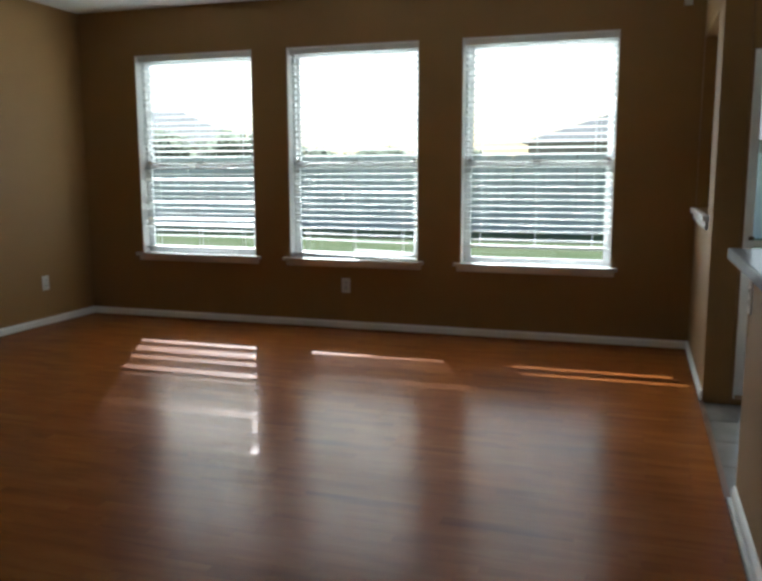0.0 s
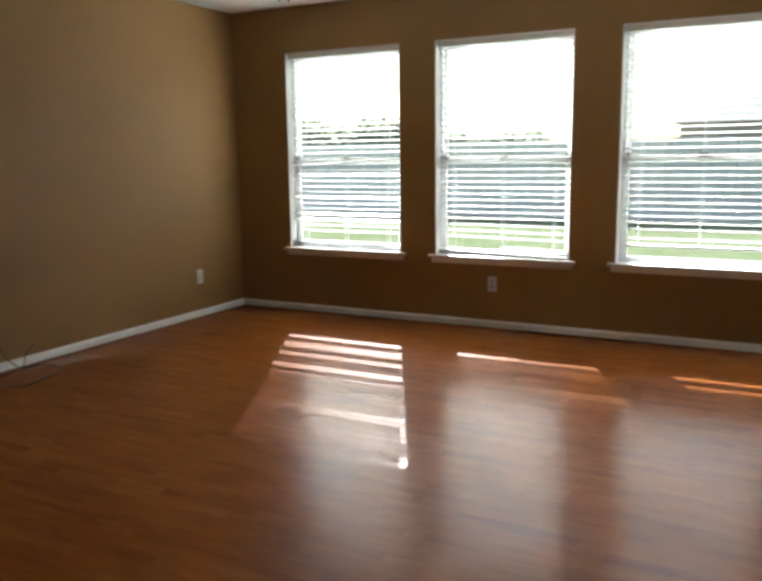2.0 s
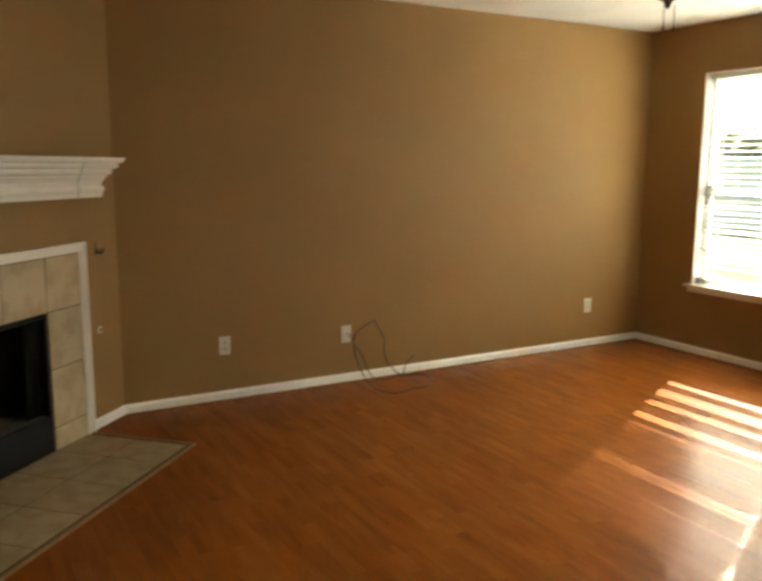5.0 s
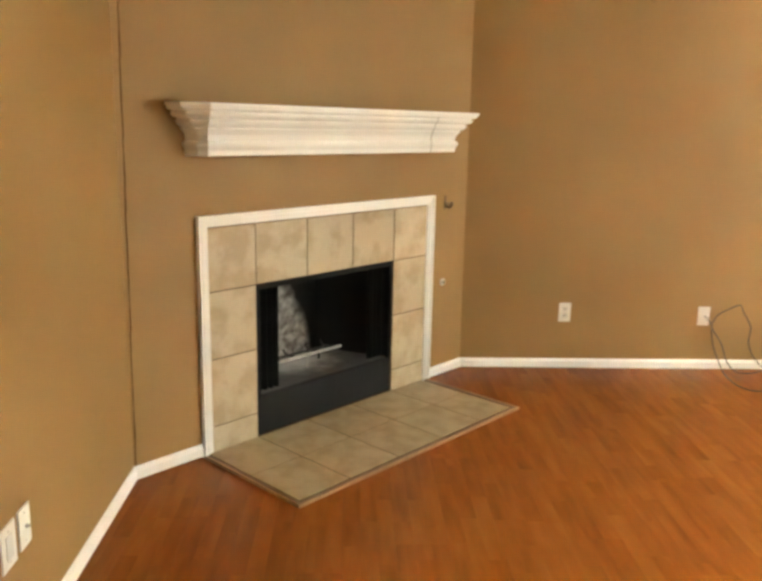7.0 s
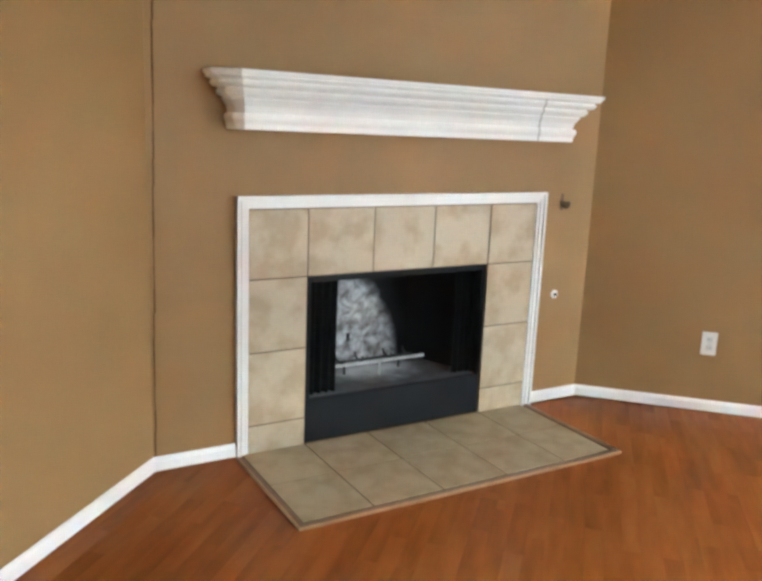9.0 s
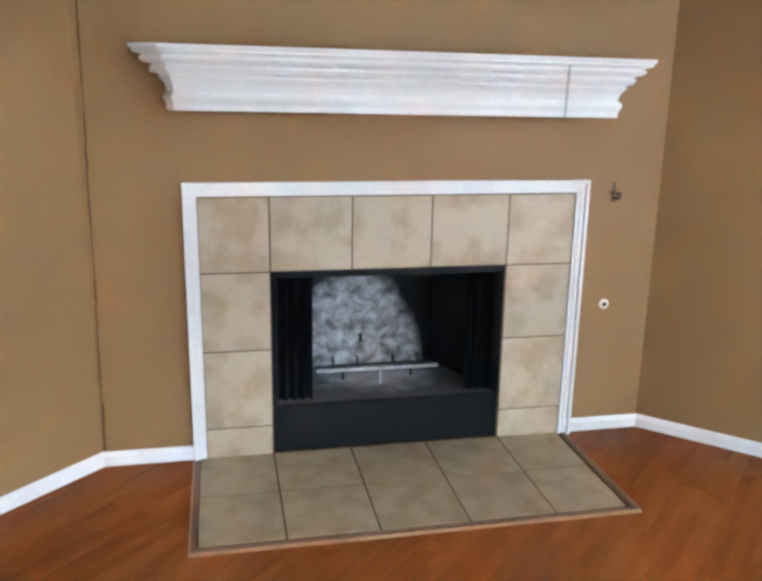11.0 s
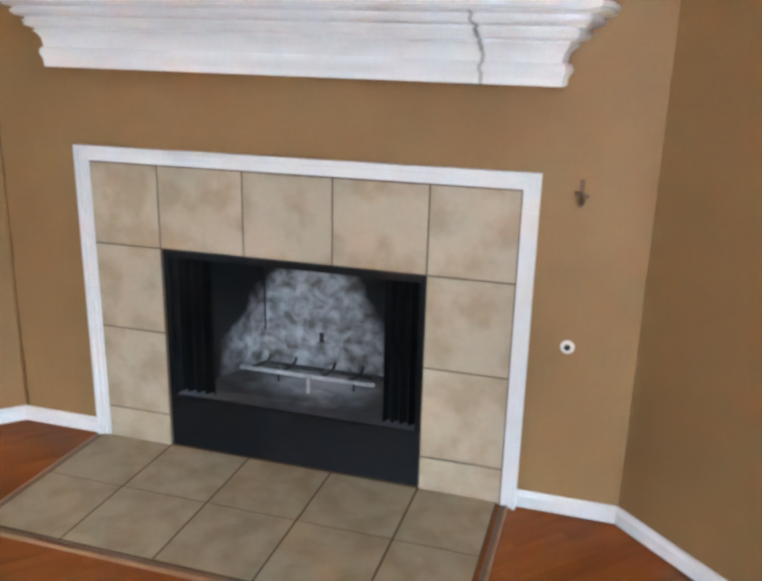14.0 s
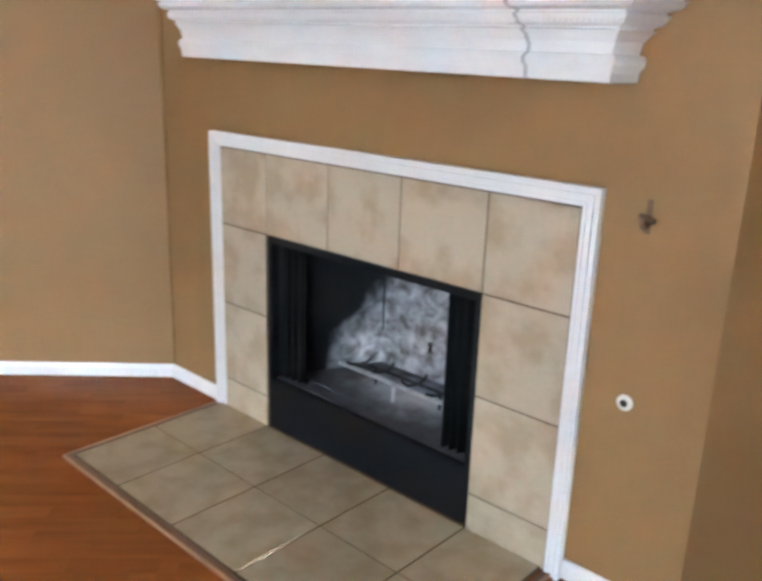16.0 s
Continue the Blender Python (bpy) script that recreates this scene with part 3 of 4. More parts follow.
for side in (-1, 1):
    bm = bmesh.new()
    n, prev = 16, None
    for k in range(n + 1):
        u = k / n
        x = side * (0.438 - (0.135 if side < 0 else 0.115) * u)
        y = 0.045 + 0.014 * math.sin(u * 24)
        cur = [bm.verts.new((x, y, 0.212)), bm.verts.new((x * 0.995, y, 0.715)), bm.verts.new((x, y + 0.004, 0.212)), bm.verts.new((x * 0.995, y + 0.004, 0.715))]
        if prev:
            bm.faces.new((prev[0], cur[0], cur[1], prev[1]))
            bm.faces.new((prev[2], prev[3], cur[3], cur[2]))
            bm.faces.new((prev[0], prev[2], cur[2], cur[0]))
            bm.faces.new((prev[1], cur[1], cur[3], prev[3]))
        else:
            bm.faces.new((cur[0], cur[1], cur[3], cur[2]))
        prev = cur
    bm.faces.new((prev[0], prev[2], prev[3], prev[1]))
    part("mesh_curtain", bm, MESH, fire, "gathered black metal mesh curtain", smooth=True)
bm = bmesh.new()
tube(bm, [(-0.44, 0.045, 0.716), (0, 0.046, 0.716), (0.44, 0.045, 0.716)], 0.005, 8)
part("curtain_rod", bm, BLACK, fire, smooth=True)

grate = thing("fireplace_grate", "worn grey steel log grate with curved bars in the firebox", "grate", BREAST @ pose(0, 0, 0.207))
bm = bmesh.new()
box(bm, -0.27, 0.25, 0.165, 0.180, 0.064, 0.077, 0.003)
part("front_bar", bm, STEEL, grate, "pale grey steel front bar")
bm = bmesh.new()
box(bm, -0.22, 0.22, 0.236, 0.246, 0.060, 0.069, 0.003)
part("rear_bar", bm, GRATEIRON, grate)
for x, tip in ((-0.20, 0.090), (-0.095, 0.108), (0.06, 0.106), (0.17, 0.090)):
    bm = bmesh.new()
    tube(bm, [(x - 0.010, 0.152, tip), (x - 0.003, 0.154, 0.5 * (tip + 0.09)), (x, 0.174, 0.082), (x + 0.004, 0.205, 0.076), (x + 0.008, 0.238, 0.078), (x + 0.010, 0.256, 0.088), (x + 0.010, 0.262, 0.100)], 0.0055, 8)
    part("grate_bar", bm, GRATEIRON, grate, "curved ash-dusted iron bar", smooth=True)
for x, y in ((-0.15, 0.241), (0.15, 0.241), (0.0, 0.168)):
    bm = bmesh.new()
    lathe(bm, [(0.006, 0.0), (0.006, 0.065 if y < 0.2 else 0.057)], 8, x, y)
    part("leg", bm, STEEL if y < 0.17 else SOOT, grate)
bm = bmesh.new()
prev = None
for r in range(9):
    u = r / 8
    ring = []
    for k in range(36):
        a = 2 * math.pi * k / 36
        w = 1 + 0.22 * noise.noise(Vector((math.cos(a) * 1.3, math.sin(a) * 1.3, 4.2)))
        x, y = 0.03 + 0.22 * u * w * math.cos(a), 0.195 + 0.085 * u * w * math.sin(a)
        z = 0.2074 + 0.012 * (1 - u) ** 2 * (1 + 0.5 * noise.noise(Vector((x * 30, y * 30, 0))))
        ring.append(bm.verts.new((x, y, z)))
    if prev:
        for k in range(36):
            bm.faces.new((prev[k], prev[(k + 1) % 36], ring[(k + 1) % 36], ring[k]))
    prev = ring
part("ash_pile", bm, ASHFLOOR, None, "loose pale ash lying on the firebox floor", "stuff", smooth=True, m=BREAST)

# wood trim round the tiles
bm = bmesh.new()
for k, (d0, d1, y0) in enumerate(((0.0, 0.013, -0.024), (0.013, 0.0185, -0.010), (0.0185, 0.034, -0.019), (0.034, 0.038, -0.0105), (0.038, 0.049, -0.0145))):
    ol, il, o, i = 0.772 - d0, 0.772 - d1, 0.791 - d0, 0.791 - d1
    zo, zi = 1.085 - d0, 1.085 - d1
    z0 = 0.0005
    path_o, path_i = [(-ol, z0), (-ol, zo), (o, zo), (o, z0)], [(-il, z0), (-il, zi), (i, zi), (i, z0)]
    for a in range(3):
        quad = [path_o[a], path_o[a + 1], path_i[a + 1], path_i[a]]
        f = [bm.verts.new((x, y0, z)) for x, z in quad]
        g = [bm.verts.new((x, -0.0005, z)) for x, z in quad]
        bm.faces.new(f)
        bm.faces.new(g[::-1])
        for q in range(4):
            bm.faces.new((f[q], g[q], g[(q + 1) % 4], f[(q + 1) % 4]))
part("trim_moulding", bm, WHITE, fire, "white stepped wood moulding round the tiles")
boxes("grout_bed", GROUT, fire, [(-0.723, -0.4655, -0.0072, -0.0008, 0.001, 1.033), (0.4655, 0.740, -0.0072, -0.0008, 0.001, 1.033), (-0.4655, 0.4655, -0.0072, -0.0008, 0.7505, 1.033)], label="brown grout between the tiles")

# mantel shelf: crown profile carried round three sides
mant = thing("mantel_shelf", "white crown-moulded mantel shelf with a grey caulked joint", "mantel", BREAST @ pose(0, 0, 1.334, 0, 0.45, 0))
PROFILE = [(0.0, 0.0), (0.003, 0.003), (0.004, 0.020), (0.007, 0.028), (0.012, 0.037), (0.013, 0.047), (0.009, 0.057), (0.001, 0.0595), (0.001, 0.064), (0.003, 0.076),
           (0.005, 0.086), (0.009, 0.091), (0.012, 0.096), (0.017, 0.103), (0.024, 0.109), (0.018, 0.1105), (0.018, 0.115), (0.034, 0.122), (0.041, 0.132), (0.045, 0.141), (0.038, 0.1425),
           (0.038, 0.149), (0.060, 0.155), (0.067, 0.163), (0.069, 0.171), (0.062, 0.1725), (0.062, 0.178), (0.080, 0.183), (0.087, 0.190), (0.083, 0.192), (0.083, 0.194), (0.091, 0.197), (0.092, 0.211)]


def mantel_ring(o, z, bm):
    sl, sr, n0 = -0.778, 0.826, 0.114
    return [bm.verts.new(p) for p in ((sl - 0.030 - 1.0 * o, -0.001, z), (sl - 0.022 - 1.26 * o, -(0.082 + 0.63 * o), z), (sl - 0.5 * o, -(n0 + 1.02 * o), z),
                                      (sr + 1.0 * o, -(n0 + 1.02 * o), z), (sr + 0.006 + 1.2 * o, -(n0 * 0.8 + 0.7 * o), z), (sr + 0.008 + 1.35 * o, -0.001, z))]


bm = bmesh.new()
rings = [mantel_ring(o, z, bm) for o, z in PROFILE]
for a, b in zip(rings, rings[1:]):
    for k in range(6):
        bm.faces.new((a[k], a[(k + 1) % 6], b[(k + 1) % 6], b[k]))
bm.faces.new(rings[0][::-1])
bm.faces.new(rings[-1])
part("crown_moulding", bm, WHITE, mant)
bm = bmesh.new()
k = 0
for (x0, y0), (x1, y1) in (((-0.797, -0.152), (0.862, -0.152)), ((-0.851, -0.104), (-0.800, -0.150)), ((-0.852, -0.01), (-0.852, -0.098)), ((0.868, -0.148), (0.886, -0.01))):
    ln = math.hypot(x1 - x0, y1 - y0)
    cnt = int(ln / 0.014)
    for j in range(cnt):
        t = (j + 0.5) / cnt
        cx, cy = x0 + (x1 - x0) * t, y0 + (y1 - y0) * t
        q = 0.0045
        ax, ay = (q, 0.004) if abs(x1 - x0) > 0.5 else (0.004, q)
        top = bm.verts.new((cx, cy, 0.1345))
        low = bm.verts.new((cx, cy, 0.1225))
        mid = [bm.verts.new((cx + ax * u, cy + ay * v, 0.1285 + 0.002 * u)) for u, v in ((1, 0), (0, 1.6), (-1, 0), (0, -1.6))]
        for i in range(4):
            bm.faces.new((mid[i], mid[(i + 1) % 4], top))
            bm.faces.new((mid[(i + 1) % 4], mid[i], low))
part("rope_bead", bm, WHITE, mant, "fine carved rope bead", "stuff", smooth=True)
bm = bmesh.new()
prev = None
for i, (o, z) in enumerate(PROFILE[:-5]):
    x = 0.616 - 0.42 * o - (0.003 if i % 3 else 0)
    cur = [bm.verts.new((x + d, -(0.114 + 1.02 * o) - 0.0018, z)) for d in (0, 0.011)]
    if prev:
        bm.faces.new((prev[0], prev[1], cur[1], cur[0]))
    prev = cur
bmesh.ops.solidify(bm, geom=bm.faces[:], thickness=0.003)
part("caulked_joint", bm, OLDCAULK, mant, "grey cracked caulk line down the moulding")

# gas key valve, hook
gas = thing("gas_valve_cover", "small round white gas valve plate with a dark key hole", "valve", BREAST @ pose(0.906, 0, 0.570))
bm = bmesh.new()
lathe(bm, [(0.021, -0.0005), (0.021, -0.003), (0.016, -0.006), (0.011, -0.007)], 24, 0, 0, "y")
part("plate", bm, PLASTIC, gas, smooth=False)
bm = bmesh.new()
lathe(bm, [(0.0095, -0.006), (0.0095, -0.0095), (0.006, -0.010)], 16, 0, 0, "y")
part("key_socket", bm, DARK, gas, "dark key socket")
hook = thing("wall_hook", "small aged brass wall hook holding a fireplace key", "hook", BREAST @ pose(0.905, 0, 1.030))
bm = bmesh.new()
box(bm, -0.007, 0.007, -0.004, -0.0005, -0.035, 0.045, 0.0015)
part("back_plate", bm, HOOKMETAL, hook)
bm = bmesh.new()
tube(bm, [(0, -0.004, -0.01), (0.003, -0.028, -0.018), (0.006, -0.045, -0.008), (0.004, -0.048, 0.012)], 0.0075, 8)
part("hook_arm", bm, HOOKMETAL, hook, smooth=True)
bm = bmesh.new()
tube(bm, [(-0.018, -0.012, 0.006), (0.0, -0.014, 0.004), (0.022, -0.018, -0.002)], 0.0065, 8)
part("cross_pin", bm, HOOKMETAL, hook, smooth=True)

# ---- outlets, cable ----


def plate(m, style, label):
    p = thing("wall_plate", label, "outlet", m, "outlet plates on the walls")
    bm = bmesh.new()
    box(bm, -0.036, 0.036, -0.006, -0.0005, -0.059, 0.059, 0.002)
    part("cover", bm, PLASTIC, p)
    if style == "duplex":
        for zz in (-0.021, 0.021):
            bm = bmesh.new()
            box(bm, -0.0155, 0.0155, -0.009, -0.0055, zz - 0.0145, zz + 0.0145, 0.002)
            part("socket", bm, SLOT, p)
            bm = bmesh.new()
            for xx in (-0.006, 0.006):
                box(bm, xx - 0.0012, xx + 0.0012, -0.0098, -0.0085, zz - 0.002, zz + 0.007)
            part("slot", bm, DARK, p)
    elif style == "decora":
        bm = bmesh.new()
        box(bm, -0.0165, 0.0165, -0.0085, -0.0055, -0.033, 0.033, 0.0015)
        part("rocker", bm, SLOT, p)
    elif style == "coax":
        bm = bmesh.new()
        lathe(bm, [(0.006, -0.0055), (0.006, -0.010), (0.0045, -0.011), (0.0045, -0.018)], 12, 0.004, 0, "y")
        part("coax_jack", bm, STEEL, p)
    for zz in ((0,) if style == "duplex" else (-0.042, 0.042)):
        bm = bmesh.new()
        lathe(bm, [(0.003, -0.0055), (0.003, -0.0072)], 8, 0, zz, "y")
        part("screw", bm, STEEL, p)
    return p


LW = pose(XL, 0, 0, 0, 0, 90)
plate(LW @ pose(1.417, 0, 0.361), "duplex", "white duplex outlet plate on the tan wall beside the fireplace")
plate(LW @ pose(2.284, 0, 0.345), "coax", "white cable outlet plate with a black cable plugged in")
plate(LW @ pose(4.536, 0, 0.352), "duplex", "white duplex outlet plate on tan wall near the window corner")
plate(pose(1.635, YW, 0.353), "duplex", "white outlet plate below the middle window")
BW = pose(0, YB, 0, 0, 0, 180)
plate(BW @ pose(-1.84, 0, 0.382), "coax", "white cable outlet plate beside a duplex outlet")
plate(BW @ pose(-1.942, 0, 0.380), "decora", "white wall plate with a wide flat insert beside a cable plate").scale = (1.18, 1, 1.04)
plate(pose(XR + 0.02, 2.36, 0.80, 0, 0, -90), "duplex", "white outlet plate on the end of the breakfast bar")
bm = bmesh.new()
x = XL + 0.012
tube(bm, [(x + 0.008, 2.276, 0.352), (x + 0.022, 2.300, 0.318), (x + 0.012, 2.318, 0.300), (x + 0.012, 2.344, 0.352), (x + 0.02, 2.401, 0.392), (x + 0.022, 2.477, 0.424), (x + 0.02, 2.505, 0.379),
          (x + 0.015, 2.540, 0.331), (x + 0.012, 2.567, 0.271), (x + 0.010, 2.562, 0.200), (x + 0.012, 2.580, 0.133), (x + 0.02, 2.612, 0.080), (x + 0.035, 2.690, 0.010),
          (x + 0.05, 2.770, 0.005), (x + 0.09, 2.843, 0.005), (x + 0.17, 2.844, 0.005), (x + 0.29, 2.783, 0.005), (x + 0.355, 2.701, 0.005), (x + 0.365, 2.579, 0.005), (x + 0.40, 2.442, 0.005),
          (x + 0.34, 2.382, 0.005), (x + 0.22, 2.374, 0.005), (x + 0.07, 2.398, 0.008), (x + 0.022, 2.374, 0.080), (x + 0.012, 2.338, 0.175), (x + 0.014, 2.320, 0.270)], 0.0036, 8, 5)
tube(bm, [(x + 0.012, 2.318, 0.300), (x + 0.014, 2.330, 0.258), (x + 0.012, 2.375, 0.204), (x + 0.012, 2.409, 0.137), (x + 0.022, 2.428, 0.073), (x + 0.04, 2.483, 0.006), (x + 0.075, 2.555, 0.005),
          (x + 0.05, 2.655, 0.014), (x + 0.035, 2.710, 0.020), (x + 0.022, 2.745, 0.083), (x + 0.012, 2.819, 0.140)], 0.0036, 8, 5)
part("coax_cable", bm, CABLE, None, "loose black coaxial cable looping from wall plate onto the floor", smooth=True, m=pose(0, 0.012, 0))
tagged(bpy.data.objects["coax_cable"], category="cable")

sensor = thing("wall_sensor", "small white plastic sensor high on the window wall", "sensor", pose(4.085, YW, 2.385))
boxes("sensor_base", PLASTIC, sensor, [(-0.026, 0.026, -0.012, -0.0005, -0.045, 0.045)], 0.003)
boxes("sensor_cover", PLASTIC, sensor, [(-0.022, 0.022, -0.034, -0.0125, -0.040, 0.040)], 0.006)

# ---- ceiling fan ----
fan = thing("ceiling_fan", "dark bronze ceiling fan with pale blades and two pull chains", "ceiling fan", pose(1.255, 2.95, 0.130))
bm = bmesh.new()
lathe(bm, [(0.065, H - 0.1303), (0.06, H - 0.17), (0.02, H - 0.18)], 24)
part("canopy", bm, BRONZE, fan, smooth=True)
bm = bmesh.new()
lathe(bm, [(0.02, H - 0.18), (0.03, 2.35)], 12)
part("down_rod", bm, BRONZE, fan, smooth=True)
bm = bmesh.new()
lathe(bm, [(0.03, 2.40), (0.09, 2.385), (0.115, 2.35), (0.11, 2.30), (0.07, 2.27)], 28)
part("motor_housing", bm, BRONZE, fan, smooth=True)
bm = bmesh.new()
lathe(bm, [(0.075, 2.27), (0.12, 2.24), (0.11, 2.20), (0.06, 2.165), (0.022, 2.145), (0.014, 2.13), (0.01, 2.12), (0.004, 2.11)], 28)
part("switch_cup", bm, BRONZE, fan, "dark bronze cup with a pointed finial", smooth=True)
for a in (109, 229, 349):
    turn = pose(0, 0, 0, 0, 0, a)
    bm = bmesh.new()
    box(bm, 0.10, 0.24, -0.012, 0.012, 2.260, 2.266, 0.002)
    part("blade_iron", bm, BRONZE, fan, m=turn)
    bm = bmesh.new()
    pts = [(0.20, -0.060), (0.30, -0.070), (0.54, -0.080), (0.59, -0.068), (0.61, -0.03), (0.61, 0.03), (0.59, 0.068), (0.54, 0.080), (0.30, 0.070), (0.20, 0.060)]
    prism(bm, pts, -0.003, 0.003)
    part("blade", bm, BLADE, fan, "pale grey fan blade", m=turn @ pose(0, 0, 2.258, 9, 0, 0))
for dx, dy, z in ((-0.012, -0.01, 2.035), (0.030, 0.012, 2.03)):
    bm = bmesh.new()
    tube(bm, [(dx, dy, 2.13), (dx, dy, (2.13 + z) / 2), (dx, dy, z)], 0.0022, 6)
    lathe(bm, [(0.003, z), (0.005, z - 0.01), (0.003, z - 0.022)], 8, dx, dy)
    part("pull_chain", bm, BRONZE, fan, smooth=True)

# ---- breakfast bar ----
XB = XR + 0.02
boxes("wall_bar", PAINT, None, [(XB, XB + 0.12, 0.8, 2.42, 0, 0.925)], label="low tan painted wall under the breakfast bar", kind="structure")
board("baseboard_bar", (XB, 0.8), (XB, 2.42), "white baseboard along the breakfast bar")
bm = bmesh.new()
box(bm, XB - 0.028, XB - 0.0145, 0.8, 2.42, 0.0005, 0.018, 0.004)
part("shoe_moulding", bm, WHITE, None, "thin white shoe moulding at the foot of the bar", "structure")
boxes("bar_countertop", LAMINATE_TOP, None, [(XB - 0.078, XB + 0.40, 0.76, 2.45, 0.927, 0.967)], 0.006, "laminate bar top coloured pale blue-grey for the window light on it")
tagged(bpy.data.objects["bar_countertop"], category="countertop")
for j in range(2):
    cab = thing("kitchen_base_cabinet", "white painted kitchen base cabinet behind the bar", "cabinet", pose(XB + 0.121, 0.82 + j * 0.79, 0), "kitchen base cabinets")
    boxes("cabinet_body", WHITE, cab, [(0, 0.26, 0, 0.78, 0.0, 0.922)], 0.002)
    boxes("cabinet_door", WHITE, cab, [(0.262, 0.28, 0.01, 0.77, 0.1, 0.91)], 0.003)

# ---- outdoors ----
boxes("ground", GRASS, None, [(-400, 400, YW + WT, 800, -0.6, -0.15), (-400, XL - 0.13, -400, YW + WT, -0.6, -0.15), (XE + 0.13, 400, -400, YW + WT, -0.6, -0.15),
                              (XL - 0.13, XE + 0.13, -400, YS - 0.13, -0.6, -0.15)], label="open lawn round the house", kind="structure")
boxes("house_base", BRICKWALL, None, [(XL - 0.12, XE + 0.12, YS - 0.12, YW + WT, -0.6, -0.2005)], label="tan foundation under the house", kind="structure")

fence = thing("garden_fence", "weathered grey wooden privacy fence across the lawn", "fence", pose(-2, 17.5, -0.15))
bm = bmesh.new()
prism(bm, [(-0.0705, 0), (0.0705, 0), (0.0705, 0.018), (-0.0705, 0.018)], 0, 1.78)
ME = part("fence_picket", bm, FENCE, fence)
ME.matrix_basis = pose(-14, 0, 0)
rnd = random.Random(4)
for k in range(1, 160):
    ob = new("fence_picket", ME.data)
    ob.matrix_basis = pose(-14 + k * 0.143, rnd.uniform(-0.003, 0.003), rnd.uniform(-0.015, 0.015), 0, rnd.uniform(-0.4, 0.4), 0)
    ob.parent = fence
for z in (0.35, 0.95, 1.5):
    boxes("fence_rail", FENCE, fence, [(-14.1, 8.9, 0.0185, 0.056, z, z + 0.09)])
for k in range(10):
    boxes("fence_post", FENCE, fence, [(-14 + k * 2.5, -13.91 + k * 2.5, 0.057, 0.15, 0, 1.75)])


def house(m, w, d, eave, ridge, label, hip):
    h = thing("neighbour_house", label, "house", m, "houses behind the fence")
    boxes("house_wall", BRICKWALL, h, [(-w, w, 0, d, 0, eave)])
    bm = bmesh.new()
    o = 0.4
    low = [bm.verts.new(p) for p in ((-w - o, -o, eave), (w + o, -o, eave), (w + o, d + o, eave), (-w - o, d + o, eave))]
    top = [bm.verts.new(p) for p in ((-w - o + hip, d / 2, ridge), (w + o - hip, d / 2, ridge))]
    bm.faces.new(low[::-1])
    bm.faces.new((low[0], low[1], top[1], top[0]))
    bm.faces.new((low[2], low[3], top[0], top[1]))
    bm.faces.new((low[1], low[2], top[1]))
    bm.faces.new((low[3], low[0], top[0]))
    part("roof", bm, ROOF, h, "grey shingle roof")
    for x in (-w * 0.6, 0, w * 0.6):
        win = boxes("house_window", VINYL, h, [(x - 0.6, x + 0.6, -0.04, -0.001, 0.9, 2.1)], 0.01)
        boxes("window_pane", DARK, win, [(x - 0.52, x + 0.52, -0.045, -0.041, 0.98, 2.02)])


house(pose(8.5, 36, -0.15), 9.5, 12, 2.7, 5.3, "tan brick neighbouring house with a grey hipped roof", 7.0)
house(pose(-27, 36, -0.15), 7.5, 10, 2.8, 5.0, "tan brick house with a grey roof behind the trees", 3.0)


def tree(m, height, spread, seed, label):
    t = thing("garden_tree", label, "tree", m, "trees behind the fence")
    rnd = random.Random(seed)
    bm = bmesh.new()
    tube(bm, [(0, 0, 0), (0.05, 0, height * 0.3), (0, 0.05, height * 0.6)], 0.10, 8)
    for k in range(6):
        a = k * 1.05 + rnd.random()
        r = spread * 0.6
        tube(bm, [(0, 0, height * (0.3 + 0.04 * k)), (r * 0.5 * math.cos(a), r * 0.5 * math.sin(a), height * 0.6), (r * math.cos(a), r * math.sin(a), height * 0.8)], 0.04, 6)
    part("trunk", bm, BARK, t, smooth=True)
    verts, faces = [], []
    for k in range(3200):
        while True:
            p = Vector((rnd.uniform(-1, 1), rnd.uniform(-1, 1), rnd.uniform(-1, 1)))
            q = noise.noise(p * 2.1 + Vector((seed, 0, 0)))
            if 0.3 < p.length < 0.85 + 0.5 * q:
                break
        cpt = Vector((p.x * spread, p.y * spread, height * 0.66 + p.z * height * 0.36))
        u = Vector((rnd.gauss(0, 1), rnd.gauss(0, 1), rnd.gauss(0, 1))).normalized()
        v = u.orthogonal().normalized()
        s = rnd.uniform(0.10, 0.20)
        i = len(verts)
        verts += [cpt - u * s, cpt + v * s * 0.5, cpt + u * s, cpt - v * s * 0.5]
        faces.append((i, i + 1, i + 2, i + 3))
    me = bpy.data.meshes.new("crown")
    me.from_pydata(verts, [], faces)
    me.materials.append(LEAF)
    ob = new("crown", me)
    ob.parent = t


for k, (tx, ty, th, ts) in enumerate(((-23.5, 30, 4.4, 1.9), (-19.5, 31, 3.4, 1.8), (-16.5, 30, 3.2, 1.7), (-13.2, 31, 3.2, 2.0), (-9.8, 30, 2.5, 1.9), (-6.4, 31, 2.4, 1.8), (-3.2, 30, 2.6, 1.5))):
    tree(pose(tx, ty, -0.15), th, ts, k + 3, "leafy green garden tree beyond the wooden fence")

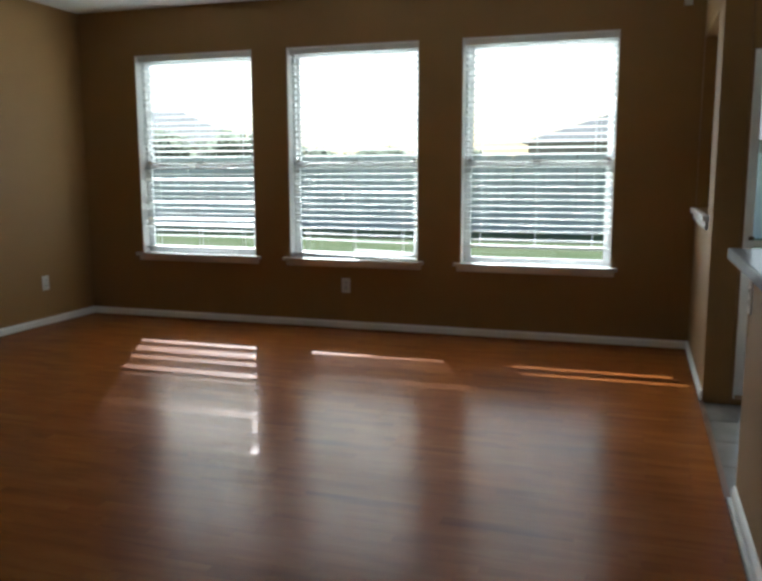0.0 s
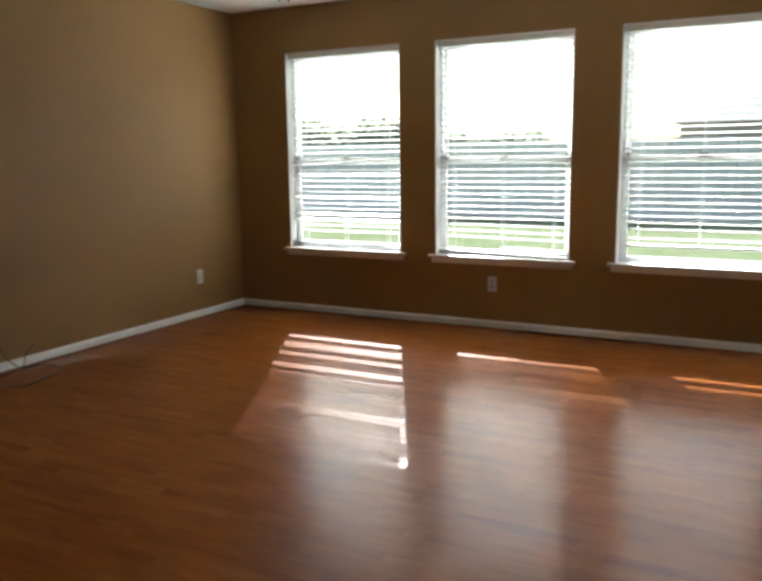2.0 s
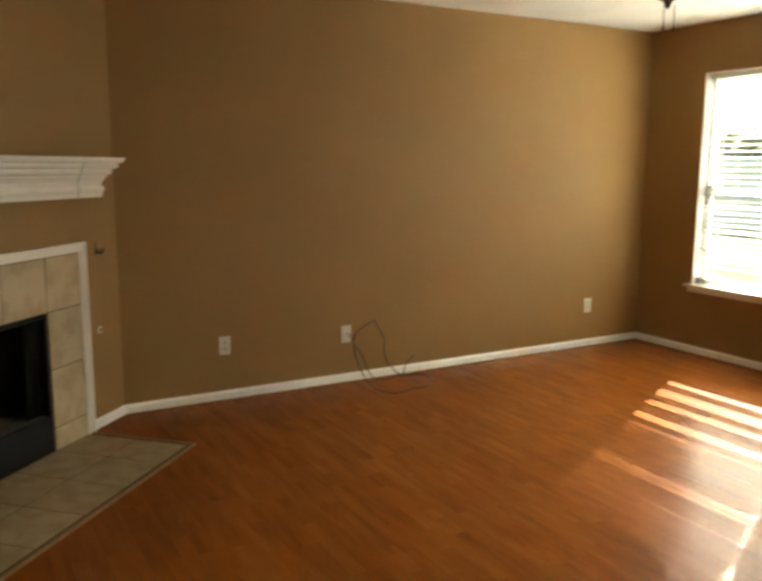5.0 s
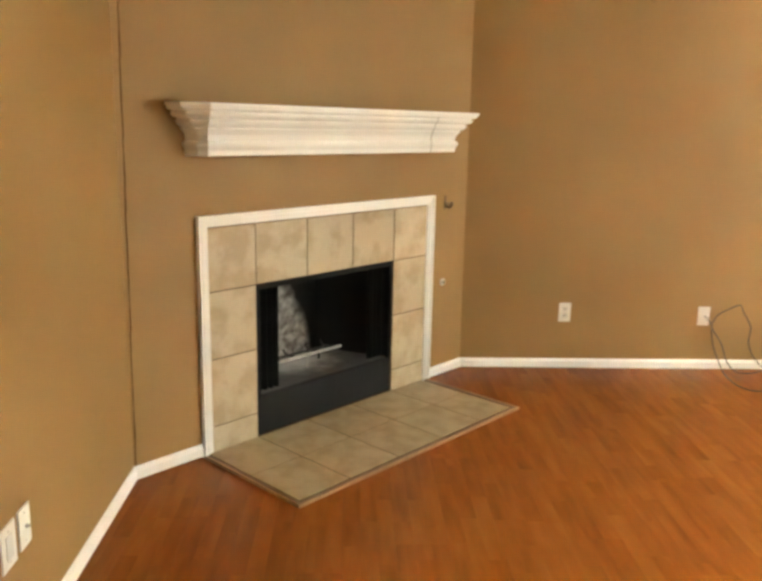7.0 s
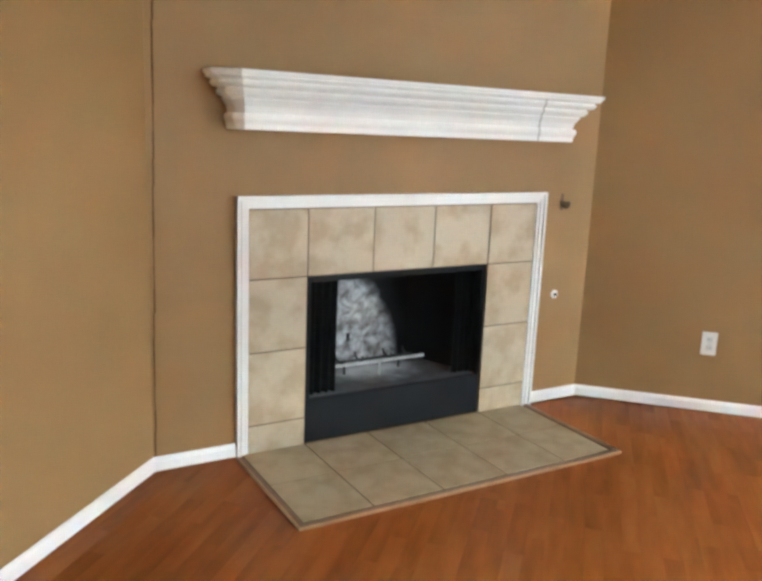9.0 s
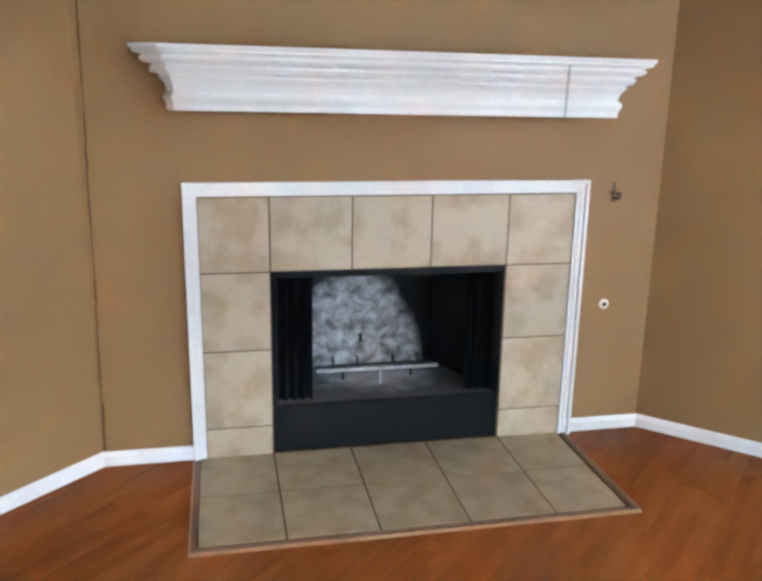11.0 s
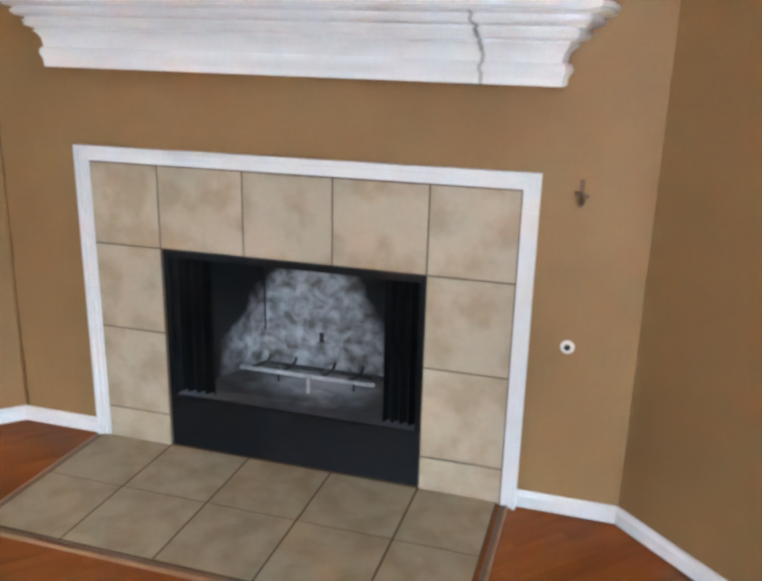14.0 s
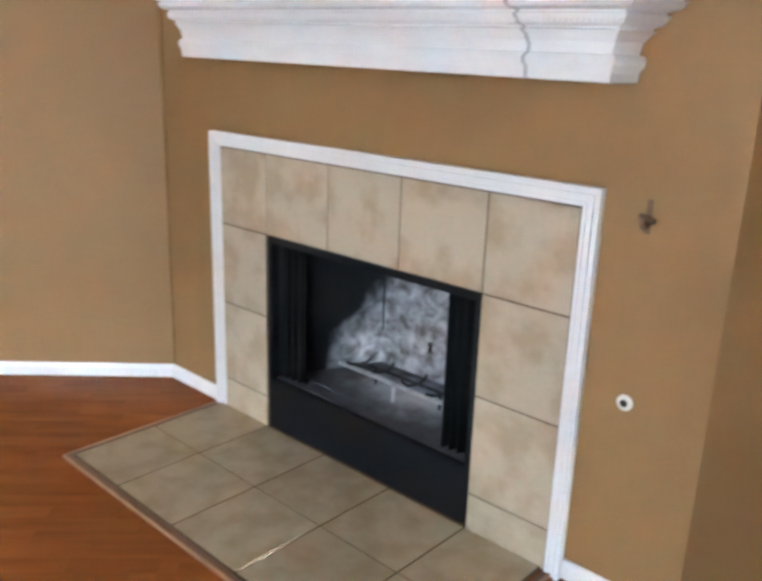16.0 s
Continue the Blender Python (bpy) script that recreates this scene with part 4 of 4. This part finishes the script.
# ---- floor pieces, tiles ----
floor = thing("floor", "glossy reddish-orange laminate floor of narrow strips", "", kind="structure")
PW, PL = 0.1935, 1.29
bm = bmesh.new()
v = box(bm, 0.0002, PL - 0.0002, 0.0002, PW - 0.0002, -0.010, 0.0)
top_edges = [e for e in bm.edges if all(abs(q.co.z) < 1e-6 for q in e.verts)]
bmesh.ops.bevel(bm, geom=top_edges, offset=0.0003, segments=1, affect="EDGES")
plank = part("plank", bm, WOOD, floor)
cut_cache = {}


def plank_mesh(u0, u1):
    key = (round(u0, 3), round(u1, 3))
    if key not in cut_cache:
        q = bmesh.new()
        box(q, u0 + 0.0002, u1 - 0.0002, 0.0002, PW - 0.0002, -0.010, 0.0)
        bmesh.ops.recalc_face_normals(q, faces=q.faces)
        me = bpy.data.meshes.new("plank")
        q.to_mesh(me)
        q.free()
        me.materials.append(WOOD)
        cut_cache[key] = me
    return cut_cache[key]


XEND, YEND = XR - 0.012, YW
rows = int((YEND - YS) / PW) + 1
rnd = random.Random(11)
used = False
for r in range(rows):
    y0 = YEND - (r + 1) * PW
    start = XL - 0.1 - ((r * 0.43) % 1.0) * PL
    k = 0
    while start + k * PL < XEND:
        x0 = start + k * PL
        k += 1
        u0, u1 = max(0.0, XL - 0.02 - x0), min(PL, XEND - x0)
        if u1 - u0 < 0.03:
            continue
        if not used and u0 == 0 and u1 == PL:
            ob, used = plank, True
        else:
            ob = new("plank", plank.data if (u0 == 0 and u1 == PL) else plank_mesh(u0, u1))
            ob.parent = floor
        ob.matrix_basis = pose(x0, y0, 0)
boxes("floor_threshold", TRIMWOOD, None, [(XR - 0.014, XR + 0.01, 2.42, YN, 0.0005, 0.006), (XR - 0.014, XR + 0.01, YS, 0.8, 0.0005, 0.006)], 0.002, "brown wooden threshold strip between laminate and tile", "structure")

kfloor = thing("floor_kitchen", "glossy grey-beige square kitchen floor tiles", "", kind="structure")
bm = bmesh.new()
box(bm, 0.0025, 0.3275, 0.0025, 0.3275, -0.0105, -0.001, 0.0012)
first = part("floor_tile", bm, KTILE, kfloor)
first.matrix_basis = pose(XR - 0.008, YN - 0.33, 0)
for i in range(8):
    for j in range(19):
        if i or j:
            ob = new("floor_tile", first.data)
            ob.matrix_basis = pose(XR - 0.008 + i * 0.33, YN - 0.33 * (j + 1), 0)
            ob.parent = kfloor
boxes("grout_field", GROUT, kfloor, [(XR - 0.01, XE, YS, YN, -0.0112, -0.003)])

# surround tiles
COLS = [-0.723, -0.465, -0.155, 0.155, 0.465, 0.740]
ROWS = [0.002, 0.130, 0.444, 0.750, 1.033]


def tile(parent, x0, x1, z0, z1, flat=False):
    bm = bmesh.new()
    g = 0.0033
    if flat:
        box(bm, x0 + 0.0038, x1 - 0.0038, z0 + 0.0028, z1 - 0.0028, 0.003, 0.0125, 0.0008)
    else:
        box(bm, x0 + g, x1 - g, -0.011, -0.0055, z0 + g, z1 - g, 0.0015)
    return part("tile", bm, HEARTHTILE if flat else TILE, parent)


for r in range(3):
    tile(fire, COLS[0], COLS[1], ROWS[r], ROWS[r + 1])
    tile(fire, COLS[4], COLS[5], ROWS[r], ROWS[r + 1])
for k in range(5):
    tile(fire, COLS[k], COLS[k + 1], ROWS[3], ROWS[4])

hearth = thing("hearth", "flush beige tile hearth edged with a brown wooden strip", "hearth", BREAST)
boxes("hearth_bed", HEARTHGROUT, hearth, [(-0.751, 0.730, -0.633, -0.0008, 0.0006, 0.0105)], label="brown grout bed")
bm = bmesh.new()
OUT_L, OUT_R, OUT_N = -0.777, 0.768, -0.663
for name, mat, d0, d1, top in (("edge_strip", TRIMWOOD, 0.008, 0.025, 0.0095), ("edge_lip", LIPWOOD, 0.0, 0.008, 0.0125)):
    bm = bmesh.new()
    a0, a1, b0, b1, n0, n1 = OUT_L + d0, OUT_L + d1, OUT_R - d0, OUT_R - d1, OUT_N + d0, OUT_N + d1
    prism(bm, [(a0, n0), (b0, n0), (b1, n1), (a1, n1)], 0.0006, top)
    prism(bm, [(a0, n0), (a1, n1), (a1, -0.021), (a0, -0.021)], 0.0006, top)
    prism(bm, [(b0, n0), (b0, -0.021), (b1, -0.021), (b1, n1)], 0.0006, top)
    part(name, bm, mat, hearth, "brown wooden edge strip" if d0 else "pale raised lip")
HC = [-0.750, -0.465, -0.155, 0.155, 0.465, 0.730]
for k in range(5):
    tile(hearth, HC[k], HC[k + 1], -0.318, -0.012, True)
    tile(hearth, HC[k], HC[k + 1], -0.631, -0.318, True)
